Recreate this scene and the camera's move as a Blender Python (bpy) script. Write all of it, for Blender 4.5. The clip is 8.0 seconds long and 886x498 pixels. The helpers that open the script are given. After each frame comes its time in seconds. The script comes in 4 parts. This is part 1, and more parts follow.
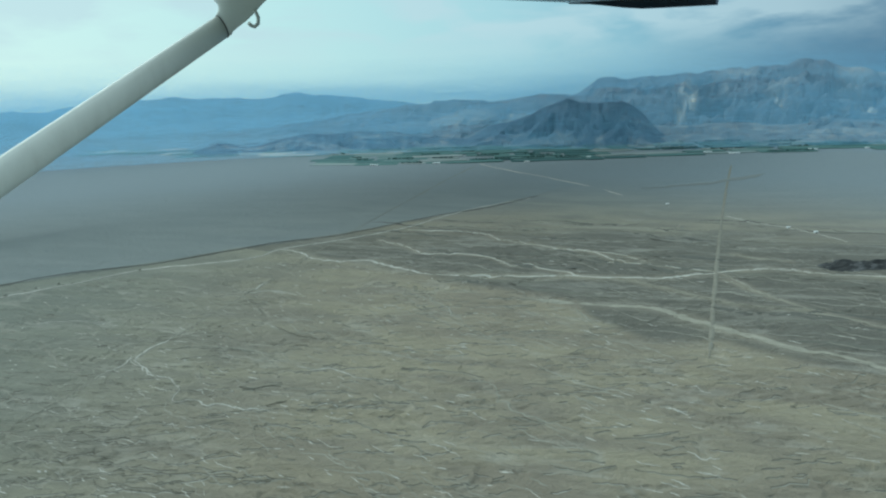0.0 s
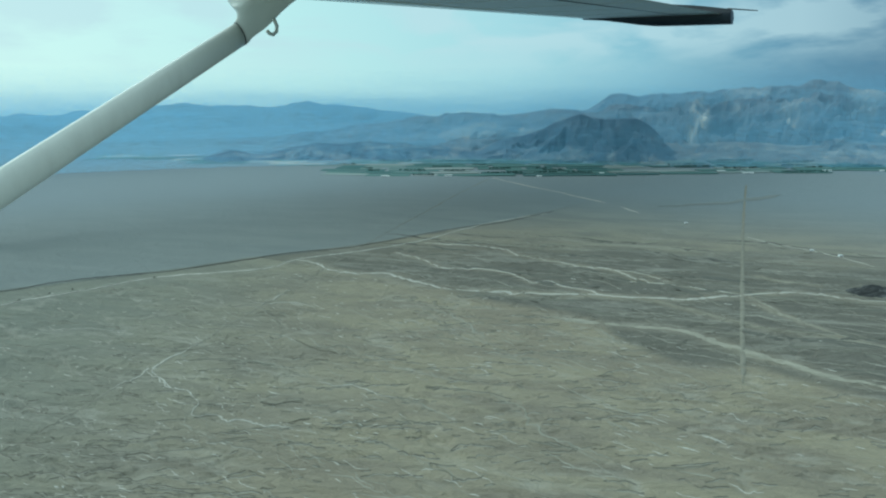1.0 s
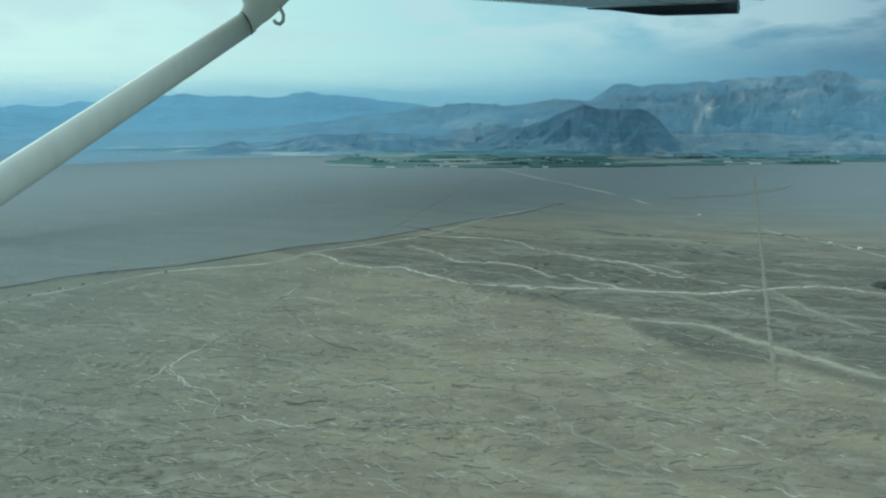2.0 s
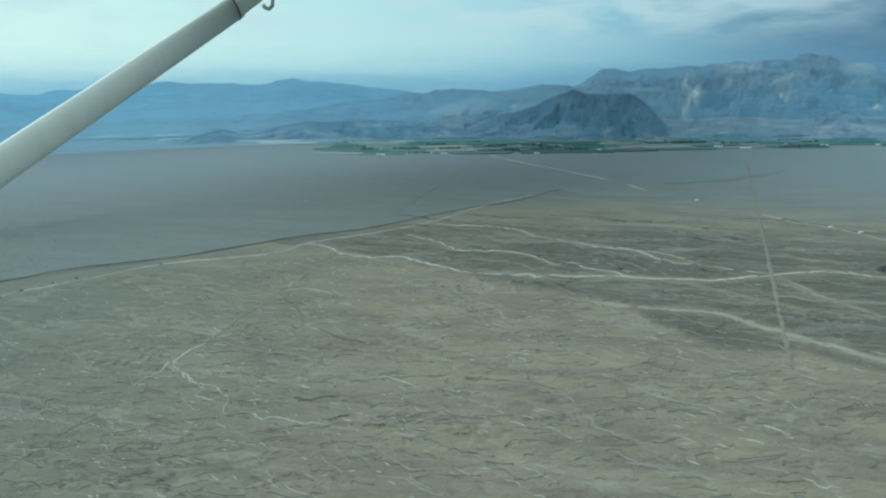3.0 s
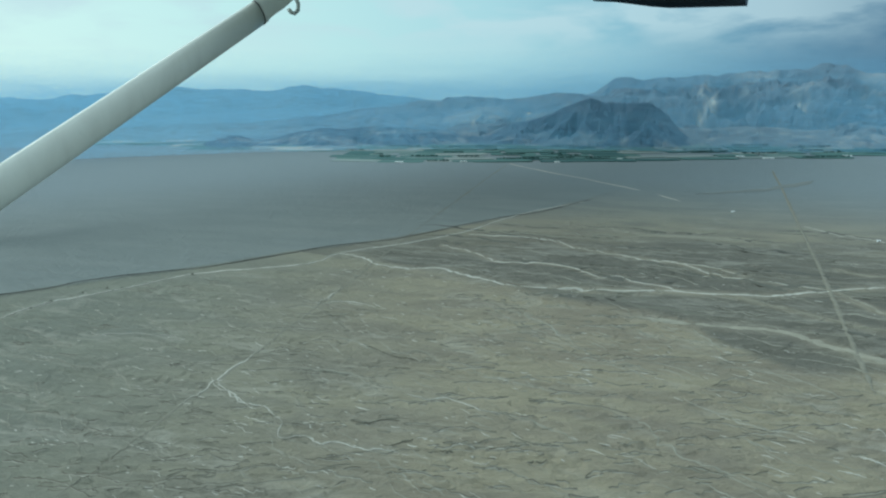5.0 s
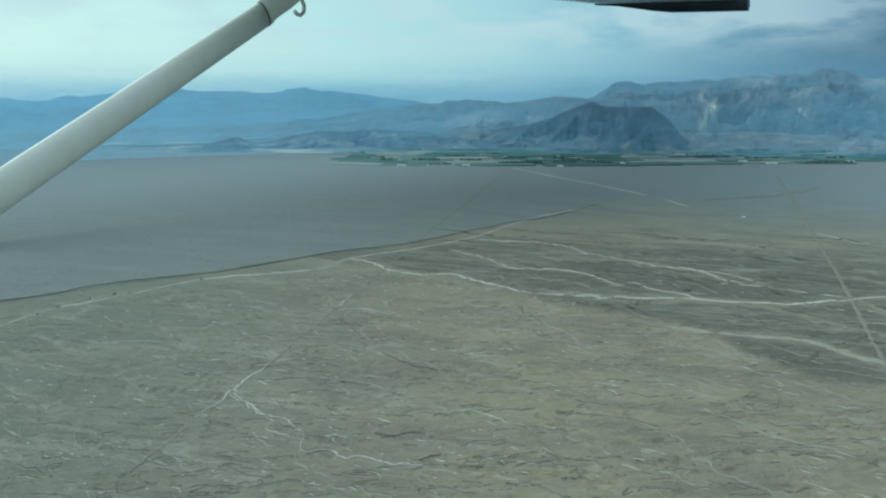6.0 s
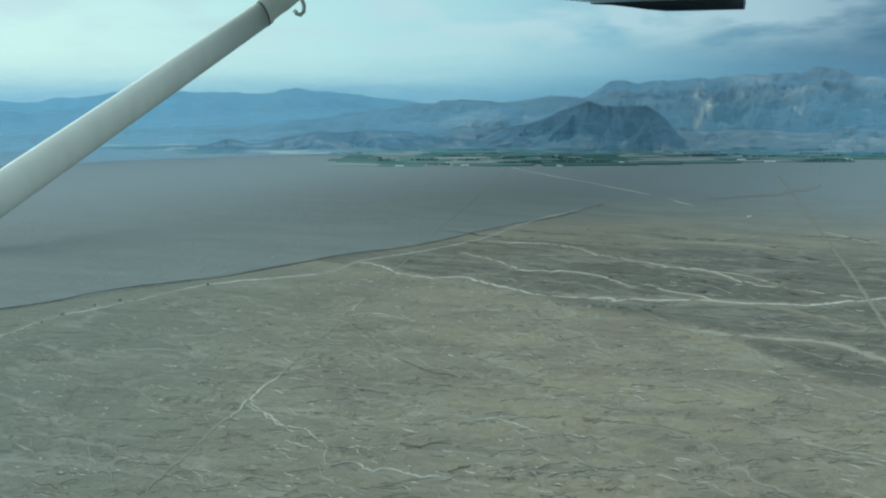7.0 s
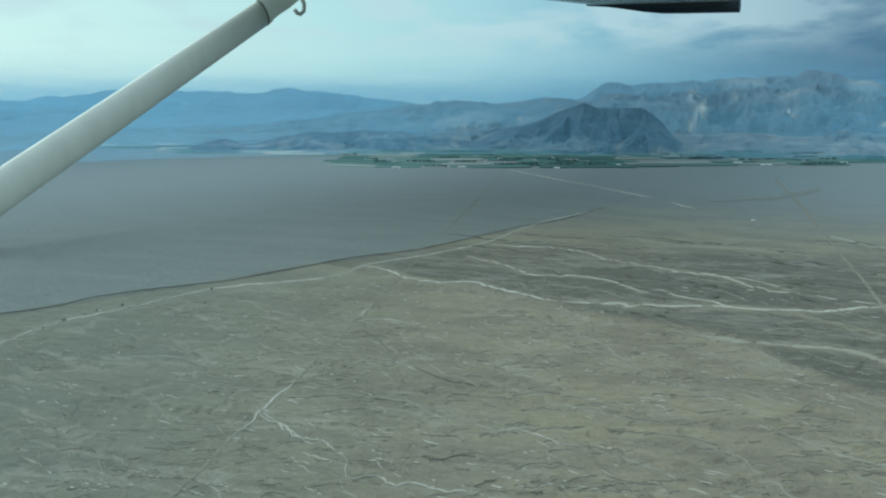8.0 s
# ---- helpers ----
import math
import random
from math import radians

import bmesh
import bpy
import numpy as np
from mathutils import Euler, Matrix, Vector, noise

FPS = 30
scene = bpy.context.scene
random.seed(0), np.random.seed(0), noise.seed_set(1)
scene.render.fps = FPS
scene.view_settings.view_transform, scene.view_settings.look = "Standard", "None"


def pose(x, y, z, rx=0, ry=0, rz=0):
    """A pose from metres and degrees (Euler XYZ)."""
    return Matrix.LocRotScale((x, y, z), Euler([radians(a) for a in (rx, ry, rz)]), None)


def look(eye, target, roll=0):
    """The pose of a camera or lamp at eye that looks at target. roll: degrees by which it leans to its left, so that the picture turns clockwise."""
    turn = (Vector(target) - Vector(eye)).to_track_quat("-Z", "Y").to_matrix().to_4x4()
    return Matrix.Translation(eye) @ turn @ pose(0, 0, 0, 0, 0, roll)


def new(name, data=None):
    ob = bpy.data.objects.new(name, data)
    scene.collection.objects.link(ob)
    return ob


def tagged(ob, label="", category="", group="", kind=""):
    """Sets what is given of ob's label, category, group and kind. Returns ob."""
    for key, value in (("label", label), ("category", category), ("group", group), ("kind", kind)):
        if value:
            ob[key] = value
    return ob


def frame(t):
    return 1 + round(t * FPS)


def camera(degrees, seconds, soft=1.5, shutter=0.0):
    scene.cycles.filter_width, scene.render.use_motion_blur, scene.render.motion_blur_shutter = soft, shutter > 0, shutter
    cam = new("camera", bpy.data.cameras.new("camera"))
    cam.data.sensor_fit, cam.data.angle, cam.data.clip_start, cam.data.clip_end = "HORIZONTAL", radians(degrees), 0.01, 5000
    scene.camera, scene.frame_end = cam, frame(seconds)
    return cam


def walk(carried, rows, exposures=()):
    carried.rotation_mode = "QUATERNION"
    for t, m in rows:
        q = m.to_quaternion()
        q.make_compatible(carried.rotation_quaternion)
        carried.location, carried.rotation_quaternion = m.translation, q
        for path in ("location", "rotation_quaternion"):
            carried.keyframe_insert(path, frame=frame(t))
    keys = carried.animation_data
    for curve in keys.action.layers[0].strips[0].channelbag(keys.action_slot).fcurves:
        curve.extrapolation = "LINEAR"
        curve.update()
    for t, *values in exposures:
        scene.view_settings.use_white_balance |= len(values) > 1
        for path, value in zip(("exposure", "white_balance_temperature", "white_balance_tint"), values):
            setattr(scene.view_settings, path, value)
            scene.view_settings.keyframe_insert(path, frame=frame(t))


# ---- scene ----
cam = camera(64.1, 8.0, soft=2.1)
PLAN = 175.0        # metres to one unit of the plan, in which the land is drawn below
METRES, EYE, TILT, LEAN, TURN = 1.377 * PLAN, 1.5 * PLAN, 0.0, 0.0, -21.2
ROWS = [
    (0.0, 0.0, 0.0, 0.0, -0.37, -12.94, 1.63),
    (0.5, -0.0491, 0.0349, 0.0007, -0.17, -12.36, 0.82),
    (1.0, -0.1003, 0.07, 0.0023, 0.17, -11.98, 0.27),
    (1.5, -0.1549, 0.1053, 0.0043, 0.28, -12.24, 0.26),
    (3.0, -0.3072, 0.211, 0.0004, -1.36, -13.8, 0.64),
    (3.5, -0.359, 0.247, -0.0027, -1.83, -14.16, 0.7),
    (4.0, -0.4106, 0.2836, -0.0041, -1.95, -14.25, 0.83),
    (4.5, -0.4646, 0.3195, -0.0066, -1.59, -13.79, 0.65),
    (5.0, -0.5159, 0.355, -0.0079, -1.01, -13.2, 0.24),
    (6.5, -0.672, 0.46, -0.0083, -1.65, -12.91, -0.1),
    (7.0, -0.7235, 0.4945, -0.0073, -2.15, -12.97, 0.19),
    (7.5, -0.7756, 0.53, -0.0053, -2.56, -12.94, 0.17),
    (8.0, -0.826, 0.5626, -0.0027, -2.97, -12.92, -0.18),
]
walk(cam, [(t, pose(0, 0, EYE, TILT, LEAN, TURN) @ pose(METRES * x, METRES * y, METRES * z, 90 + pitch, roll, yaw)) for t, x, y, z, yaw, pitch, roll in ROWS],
     [(0.0, 0.08, 5470.0, 2.0), (0.5, 0.20, 5560.0, -1.0), (1.0, 0.13, 5370.0, -3.0), (1.7, 0.08, 5400.0, -4.0), (2.8, 0.10, 5450.0, 0.0), (3.5, 0.13, 5500.0, 3.0), (4.0, 0.21, 5720.0, 2.0),
      (4.5, 0.15, 5570.0, 4.0), (5.2, 0.10, 5470.0, 1.0), (6.5, 0.08, 5450.0, 0.0), (8.0, 0.08, 5470.0, 1.0)])

# ---- world, sun ----
SUN_AZ, SUN_EL = 138.0, 38.0          # degrees, from +x towards +y; the sun stands ahead of and beside the path
world = bpy.data.worlds.new("sky")
scene.world = world
world.use_nodes = True
wt = world.node_tree
wt.nodes.clear()


def wn(kind, **inputs):
    n = wt.nodes.new(kind)
    for k, v in inputs.items():
        n.inputs[k].default_value = v
    return n


def wmath(op, a, b):
    n = wt.nodes.new("ShaderNodeMath")
    n.operation = op
    for i, v in enumerate((a, b)):
        if isinstance(v, (int, float)):
            n.inputs[i].default_value = v
        else:
            wt.links.new(v, n.inputs[i])
    return n.outputs[0]


def wmix(fac, a, b):
    n = wt.nodes.new("ShaderNodeMix")
    n.data_type = "RGBA"
    for i, v in ((0, fac), (6, a), (7, b)):
        if isinstance(v, (int, float, tuple)):
            n.inputs[i].default_value = v
        else:
            wt.links.new(v, n.inputs[i])
    return n.outputs[2]


def wramp(fac, stops):
    n = wt.nodes.new("ShaderNodeValToRGB")
    e = n.color_ramp.elements
    while len(e) < len(stops):
        e.new(0.5)
    for el, (p, c) in zip(e, stops):
        el.position, el.color = p, (*c, 1)
    wt.links.new(fac, n.inputs[0])
    return n.outputs[0]


w_coord = wn("ShaderNodeTexCoord")
w_sep = wn("ShaderNodeSeparateXYZ")
wt.links.new(w_coord.outputs["Generated"], w_sep.inputs[0])
sunward = wmath("ADD", wmath("MULTIPLY", w_sep.outputs[0], math.cos(radians(125))), wmath("MULTIPLY", w_sep.outputs[1], math.sin(radians(125))))
# thin bright overcast towards the sun, heavy blue cloud away from it
veil = wramp(wmath("ADD", wmath("MULTIPLY", sunward, 0.5), 0.5),
             [(0.30, (0.12, 0.19, 0.26)), (0.50, (0.085, 0.172, 0.250)), (0.58, (0.155, 0.290, 0.370)), (0.66, (0.31, 0.50, 0.54)), (0.74, (0.46, 0.66, 0.64)), (0.86, (0.60, 0.79, 0.70)), (0.98, (0.75, 0.90, 0.75))])
w_map = wn("ShaderNodeMapping")
w_map.inputs["Scale"].default_value = (1.0, 1.0, 3.2)
wt.links.new(w_coord.outputs["Generated"], w_map.inputs[0])
w_cloud = wn("ShaderNodeTexNoise", Scale=5.5, Detail=8.0, Roughness=0.5, Distortion=0.5)
wt.links.new(w_map.outputs[0], w_cloud.inputs["Vector"])
w_fine = wn("ShaderNodeTexNoise", Scale=11.0, Detail=6.0, Roughness=0.55)
wt.links.new(w_map.outputs[0], w_fine.inputs["Vector"])
puffs = wramp(wmath("ADD", wmath("MULTIPLY", w_cloud.outputs["Fac"], 0.75), wmath("MULTIPLY", w_fine.outputs["Fac"], 0.25)),
              [(0.42, (0, 0, 0)), (0.56, (1, 1, 1))])
aloft = wramp(w_sep.outputs[2], [(0.025, (0, 0, 0)), (0.075, (1, 1, 1))])
broken = wramp(wmath("ADD", wmath("MULTIPLY", sunward, 0.5), 0.5), [(0.47, (0.3, 0.3, 0.3)), (0.57, (1, 1, 1))])
w_bw = wmath("MULTIPLY", wmath("MULTIPLY", wmath("MULTIPLY", puffs, aloft), broken), 0.66)
clouds = wmix(w_bw, veil, (0.60, 0.70, 0.665, 1))
overhead = wramp(w_sep.outputs[2], [(0.16, (0, 0, 0)), (0.55, (0.9, 0.9, 0.9))])
clouds = wmix(overhead, clouds, (1.02, 1.15, 1.10, 1))
w_sky = wn("ShaderNodeTexSky")
w_sky.sky_type, w_sky.sun_disc = "NISHITA", False
w_sky.sun_elevation, w_sky.sun_rotation = radians(SUN_EL), radians(90 - SUN_AZ)
w_scaled = wn("ShaderNodeVectorMath")
w_scaled.operation = "SCALE"
w_scaled.inputs["Scale"].default_value = 0.06
wt.links.new(w_sky.outputs[0], w_scaled.inputs[0])
sky_colour = wmix(0.9, w_scaled.outputs[0], clouds)
w_bg = wn("ShaderNodeBackground", Strength=1.0)
wt.links.new(sky_colour, w_bg.inputs[0])
w_out = wn("ShaderNodeOutputWorld")
wt.links.new(w_bg.outputs[0], w_out.inputs[0])

sun_data = bpy.data.lights.new("sun", "SUN")
sun_data.energy, sun_data.angle, sun_data.color = 1.3, radians(60), (1.0, 0.97, 0.86)
sun = new("sun", sun_data)
sun_way = Vector((math.cos(radians(SUN_EL)) * math.cos(radians(SUN_AZ)), math.cos(radians(SUN_EL)) * math.sin(radians(SUN_AZ)), math.sin(radians(SUN_EL))))
sun.matrix_world = look(sun_way * 50, (0, 0, 0))


# ---- materials ----
class Mat:
    """A node material under construction."""

    def __init__(self, name, rough=0.9, metal=0.0):
        self.mat = bpy.data.materials.new(name)
        self.mat.use_nodes = True
        self.t = self.mat.node_tree
        self.bsdf = self.t.nodes["Principled BSDF"]
        self.bsdf.inputs["Roughness"].default_value = rough
        self.bsdf.inputs["Metallic"].default_value = metal
        self.bsdf.inputs["Specular IOR Level"].default_value = 0.15

    def put(self, socket, v):
        if isinstance(v, (int, float)):
            socket.default_value = v
        elif isinstance(v, tuple):
            socket.default_value = (*v, 1) if len(v) == 3 and len(socket.default_value) == 4 else v
        else:
            self.t.links.new(v, socket)

    def coords(self, scale=(1, 1, 1), turn=0.0):
        c = self.t.nodes.new("ShaderNodeTexCoord")
        m = self.t.nodes.new("ShaderNodeMapping")
        m.inputs["Scale"].default_value = [k / PLAN for k in scale]
        r = self.t.nodes.new("ShaderNodeVectorRotate")
        r.rotation_type = "Z_AXIS"
        r.inputs["Angle"].default_value = radians(turn)
        self.t.links.new(c.outputs["Object"], r.inputs["Vector"])
        self.t.links.new(r.outputs[0], m.inputs[0])
        return m.outputs[0]

    def noise(self, scale, detail=4.0, rough=0.55, vec=None, distort=0.0):
        n = self.t.nodes.new("ShaderNodeTexNoise")
        n.inputs["Scale"].default_value, n.inputs["Detail"].default_value = scale, detail
        n.inputs["Roughness"].default_value, n.inputs["Distortion"].default_value = rough, distort
        self.t.links.new(vec if vec is not None else self.coords(), n.inputs["Vector"])
        return n.outputs["Fac"]

    def ramp(self, fac, lo, hi, a=0.0, b=1.0):
        n = self.t.nodes.new("ShaderNodeMapRange")
        n.inputs["From Min"].default_value, n.inputs["From Max"].default_value = lo, hi
        n.inputs["To Min"].default_value, n.inputs["To Max"].default_value = a, b
        self.t.links.new(fac, n.inputs["Value"])
        return n.outputs[0]

    def math(self, op, a, b):
        n = self.t.nodes.new("ShaderNodeMath")
        n.operation = op
        self.put(n.inputs[0], a), self.put(n.inputs[1], b)
        return n.outputs[0]

    def mix(self, fac, a, b):
        n = self.t.nodes.new("ShaderNodeMix")
        n.data_type = "RGBA"
        self.put(n.inputs[0], fac), self.put(n.inputs[6], a), self.put(n.inputs[7], b)
        return n.outputs[2]

    def attr(self, name):
        n = self.t.nodes.new("ShaderNodeAttribute")
        n.attribute_name = name
        return n.outputs["Fac"]

    def random(self):
        return self.t.nodes.new("ShaderNodeObjectInfo").outputs["Random"]

    def island(self):
        return self.t.nodes.new("ShaderNodeNewGeometry").outputs["Random Per Island"]

    def done(self, colour, bump=None, strength=0.3, distance=0.01):
        self.put(self.bsdf.inputs["Base Color"], colour)
        if bump is not None:
            b = self.t.nodes.new("ShaderNodeBump")
            b.inputs["Strength"].default_value, b.inputs["Distance"].default_value = strength, distance * PLAN
            self.t.links.new(bump, b.inputs["Height"])
            self.t.links.new(b.outputs[0], self.bsdf.inputs["Normal"])
        return self.mat


STREAK = 37.0      # degrees: turns the drainage direction onto +x


def desert_material():
    m = Mat("desert_pavement", 0.95)
    along = m.coords((1.0, 3.2, 1.0), STREAK)
    across = m.coords((1.0, 1.7, 1.0), 28)
    wide = m.noise(1.1, 4, 0.55, along, 0.4)
    streak = m.noise(3.6, 7, 0.62, along, 0.9)
    mid = m.noise(5.2, 6, 0.6, m.coords((1.0, 2.2, 1.0), 33), 1.6)
    fine = m.noise(17.0, 6, 0.65, across, 1.2)
    grain = m.noise(70.0, 3, 0.6)
    tan = m.mix(m.ramp(wide, 0.40, 0.60), (0.212, 0.187, 0.138), (0.279, 0.248, 0.170))
    tan = m.mix(m.ramp(m.noise(0.55, 2), 0.45, 0.65, 0, 0.5), tan, (0.225, 0.190, 0.135))
    varnish = m.mix(m.ramp(streak, 0.35, 0.7), (0.098, 0.096, 0.081), (0.130, 0.126, 0.104))
    plain = m.mix(m.ramp(wide, 0.3, 0.7), (0.180, 0.202, 0.196), (0.208, 0.228, 0.219))
    # Greener tint painted over the left ground for the veil on the window.
    col = m.mix(m.math("MULTIPLY", m.attr("veil_tint"), 0.72), tan, (0.163, 0.182, 0.152))
    col = m.mix(m.ramp(streak, 0.58, 0.76, 0, 0.12), col, (0.33, 0.315, 0.25))
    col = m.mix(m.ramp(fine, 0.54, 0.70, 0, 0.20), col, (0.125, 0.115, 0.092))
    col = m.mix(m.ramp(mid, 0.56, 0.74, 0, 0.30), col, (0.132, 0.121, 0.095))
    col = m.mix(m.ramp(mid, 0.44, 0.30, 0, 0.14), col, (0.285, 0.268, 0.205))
    col = m.mix(m.ramp(m.noise(8.5, 5, 0.7, across), 0.68, 0.74, 0, 0.7), col, (0.44, 0.42, 0.36))
    col = m.mix(m.math("MULTIPLY", m.attr("varnish"), 0.86), col, varnish)
    # pale silt left in the small channels, ragged by the streaks
    silt = m.math("MULTIPLY", m.attr("silt"), m.ramp(streak, 0.32, 0.62, 0.15, 1.0))
    col = m.mix(silt, col, (0.36, 0.345, 0.285))
    col = m.mix(m.ramp(grain, 0.3, 0.75, 0, 0.12), col, (0.36, 0.34, 0.29))
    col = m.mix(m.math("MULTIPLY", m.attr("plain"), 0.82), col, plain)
    # Haze painted over the far land by distance: grey first, then blue.
    col = m.mix(m.attr("far_haze_grey"), col, (0.208, 0.243, 0.254))
    col = m.mix(m.attr("far_haze_blue"), col, (0.185, 0.245, 0.290))
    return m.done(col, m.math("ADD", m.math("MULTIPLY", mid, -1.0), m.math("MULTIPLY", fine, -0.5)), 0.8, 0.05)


def silt_material():
    m = Mat("pale_silt", 0.95)
    along = m.coords((1.0, 3.0, 1.0), STREAK)
    n = m.noise(9.0, 6, 0.65, along, 0.6)
    col = m.mix(m.ramp(n, 0.3, 0.7), (0.36, 0.345, 0.292), (0.50, 0.482, 0.418))
    col = m.mix(m.ramp(m.noise(40, 4, 0.6), 0.55, 0.75, 0, 0.5), col, (0.60, 0.58, 0.52))
    col = m.mix(m.ramp(m.noise(9.0, 5, 0.6, along, 0.8), 0.50, 0.66, 0, 0.4), col, (0.195, 0.187, 0.148))
    return m.done(col, n, 0.4, 0.01)


def track_material():
    m = Mat("swept_track", 0.95)
    n = m.noise(14.0, 6, 0.65)
    col = m.mix(m.ramp(n, 0.3, 0.7), (0.178, 0.168, 0.132), (0.220, 0.208, 0.164))
    return m.done(col, n, 0.3, 0.01)


def bank_material():
    m = Mat("bank_dark", 0.95)
    n = m.noise(16.0, 6, 0.65)
    # Dark enough to paint the cut bank's shade; shrub stems use it too.
    return m.done(m.mix(m.ramp(n, 0.3, 0.7), (0.075, 0.073, 0.064), (0.125, 0.12, 0.105)), n, 0.5, 0.01)


def rock_material(name, dark, light, pale, scale):
    m = Mat(name, 0.95)
    steep = m.noise(scale, 7, 0.62, m.coords((1, 1, 0.45)), 0.8)
    broad = m.noise(scale * 0.22, 4, 0.55)
    col = m.mix(m.ramp(steep, 0.34, 0.68), dark, light)
    col = m.mix(m.ramp(broad, 0.42, 0.7, 0, 0.5), col, light)
    col = m.mix(m.math("MULTIPLY", m.attr("scree"), m.ramp(steep, 0.38, 0.62)), col, pale)
    return m.done(col, steep, 0.3, 0.10)


def crop_material():
    m = Mat("field_crop", 0.9)
    r = m.random()
    n = m.noise(7.0, 5, 0.6)
    # Greens are pulled towards blue to paint in the valley haze.
    green = m.mix(m.ramp(r, 0.0, 0.55), (0.050, 0.112, 0.108), (0.092, 0.170, 0.152))
    fallow = m.mix(m.ramp(r, 0.74, 0.92), green, (0.27, 0.30, 0.28))
    col = m.mix(m.ramp(n, 0.35, 0.7, 0, 0.4), fallow, (0.070, 0.138, 0.132))
    return m.done(col, n, 0.3, 0.02)


def foliage_material():
    m = Mat("foliage", 0.9)
    col = m.mix(m.island(), (0.045, 0.088, 0.084), (0.070, 0.120, 0.108))
    return m.done(col)


def paint_material(name, colour, rough, dirt):
    m = Mat(name, rough)
    m.bsdf.inputs["Specular IOR Level"].default_value = 0.5
    n = m.noise(1.3, 5, 0.6, m.coords((1, 3, 1), 53), 0.4)
    s = m.noise(9.0, 4, 0.6)
    col = m.mix(m.ramp(n, 0.45, 0.75, 0, 0.5), colour, dirt)
    col = m.mix(m.ramp(s, 0.6, 0.75, 0, 0.3), col, dirt)
    return m.done(col, s, 0.05, 0.01)


def soft_material(name, low, high):
    m = Mat(name, 0.95)
    col = m.mix(m.ramp(m.noise(22.0, 5, 0.6), 0.3, 0.7), low, high)
    return m.done(m.mix(m.ramp(m.island(), 0.0, 1.0, 0.0, 0.6), col, (0.18, 0.172, 0.13)))


# Shaded bank faces and their lit feet are painted as dark and pale strips.
BANK_SHADE = soft_material("bank_shade", (0.092, 0.087, 0.071), (0.132, 0.125, 0.101))
SOFT_SILT = soft_material("thin_silt", (0.25, 0.24, 0.19), (0.34, 0.325, 0.27))
BANK_LIT = soft_material("bank_lit", (0.255, 0.242, 0.195), (0.33, 0.314, 0.258))
TAN_GRAVEL = soft_material("tan_gravel", (0.245, 0.231, 0.180), (0.305, 0.288, 0.228))
DARK_GRAVEL = soft_material("dark_gravel", (0.085, 0.084, 0.072), (0.115, 0.112, 0.095))
GREY_GRAVEL = soft_material("grey_gravel", (0.162, 0.186, 0.190), (0.182, 0.205, 0.208))
SCRUB = soft_material("scrub_leaf", (0.030, 0.040, 0.026), (0.060, 0.072, 0.045))
DESERT, SILT, TRACK, BANK = desert_material(), silt_material(), track_material(), bank_material()
# Cloud shade and haze are painted into this dark blue rock.
ROCK_SHADED = rock_material("shaded_rock", (0.040, 0.074, 0.116), (0.092, 0.134, 0.178), (0.40, 0.40, 0.37), 2.2)
# Haze is painted into these rock colours, paler and bluer with distance.
ROCK_FAR = rock_material("hazed_far_rock", (0.065, 0.100, 0.138), (0.138, 0.170, 0.200), (0.72, 0.67, 0.55), 1.8)
ROCK_HAZED = rock_material("hazed_grey_rock", (0.078, 0.118, 0.158), (0.145, 0.182, 0.215), (0.42, 0.41, 0.36), 1.9)
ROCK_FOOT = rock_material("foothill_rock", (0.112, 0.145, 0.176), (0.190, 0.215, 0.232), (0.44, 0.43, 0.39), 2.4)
ROCK_HAZE_BLUE = rock_material("haze_blue_rock", (0.138, 0.205, 0.246), (0.166, 0.230, 0.268), (0.24, 0.29, 0.31), 0.8)
OUTCROP = rock_material("black_outcrop", (0.022, 0.024, 0.024), (0.06, 0.06, 0.057), (0.13, 0.13, 0.125), 14.0)
CROP, FOLIAGE = crop_material(), foliage_material()
STUBBLE = soft_material("dry_stubble", (0.40, 0.40, 0.36), (0.52, 0.52, 0.47))
# The white wing's shade and warm ground bounce are mixed into this tan.
SHADED_PAINT = paint_material("shaded_wing_paint", (0.36, 0.345, 0.275), 0.36, (0.25, 0.235, 0.18))
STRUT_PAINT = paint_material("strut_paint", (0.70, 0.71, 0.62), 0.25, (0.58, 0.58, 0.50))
BLACK_PAINT = paint_material("black_paint", (0.018, 0.022, 0.026), 0.35, (0.04, 0.045, 0.045))
LIME = paint_material("limewash", (0.80, 0.80, 0.77), 0.8, (0.6, 0.58, 0.5))


# ---- numeric noise and the lie of the land ----
LATTICE = np.random.RandomState(7).rand(256, 256)


def vnoise(x, y):
    """Smooth value noise, 0 to 1, on arrays."""
    xi, yi = np.floor(x).astype(int), np.floor(y).astype(int)
    fx, fy = x - xi, y - yi
    fx, fy = fx * fx * fx * (fx * (fx * 6 - 15) + 10), fy * fy * fy * (fy * (fy * 6 - 15) + 10)
    a, b = LATTICE[xi & 255, yi & 255], LATTICE[(xi + 1) & 255, yi & 255]
    c, d = LATTICE[xi & 255, (yi + 1) & 255], LATTICE[(xi + 1) & 255, (yi + 1) & 255]
    return (a * (1 - fx) + b * fx) * (1 - fy) + (c * (1 - fx) + d * fx) * fy


def fbm(x, y, octaves=4, gain=0.5):
    total, amp, norm = 0.0, 1.0, 0.0
    for i in range(octaves):
        total = total + amp * vnoise(x * 2 ** i + 17.3 * i, y * 2 ** i + 5.7 * i)
        norm += amp
        amp *= gain
    return total / norm


def smooth(a, b, v):
    k = np.clip((v - a) / (b - a), 0, 1)
    return k * k * (3 - 2 * k)


def turned(x, y, degrees):
    c, s = math.cos(radians(degrees)), math.sin(radians(degrees))
    return x * c - y * s, x * s + y * c


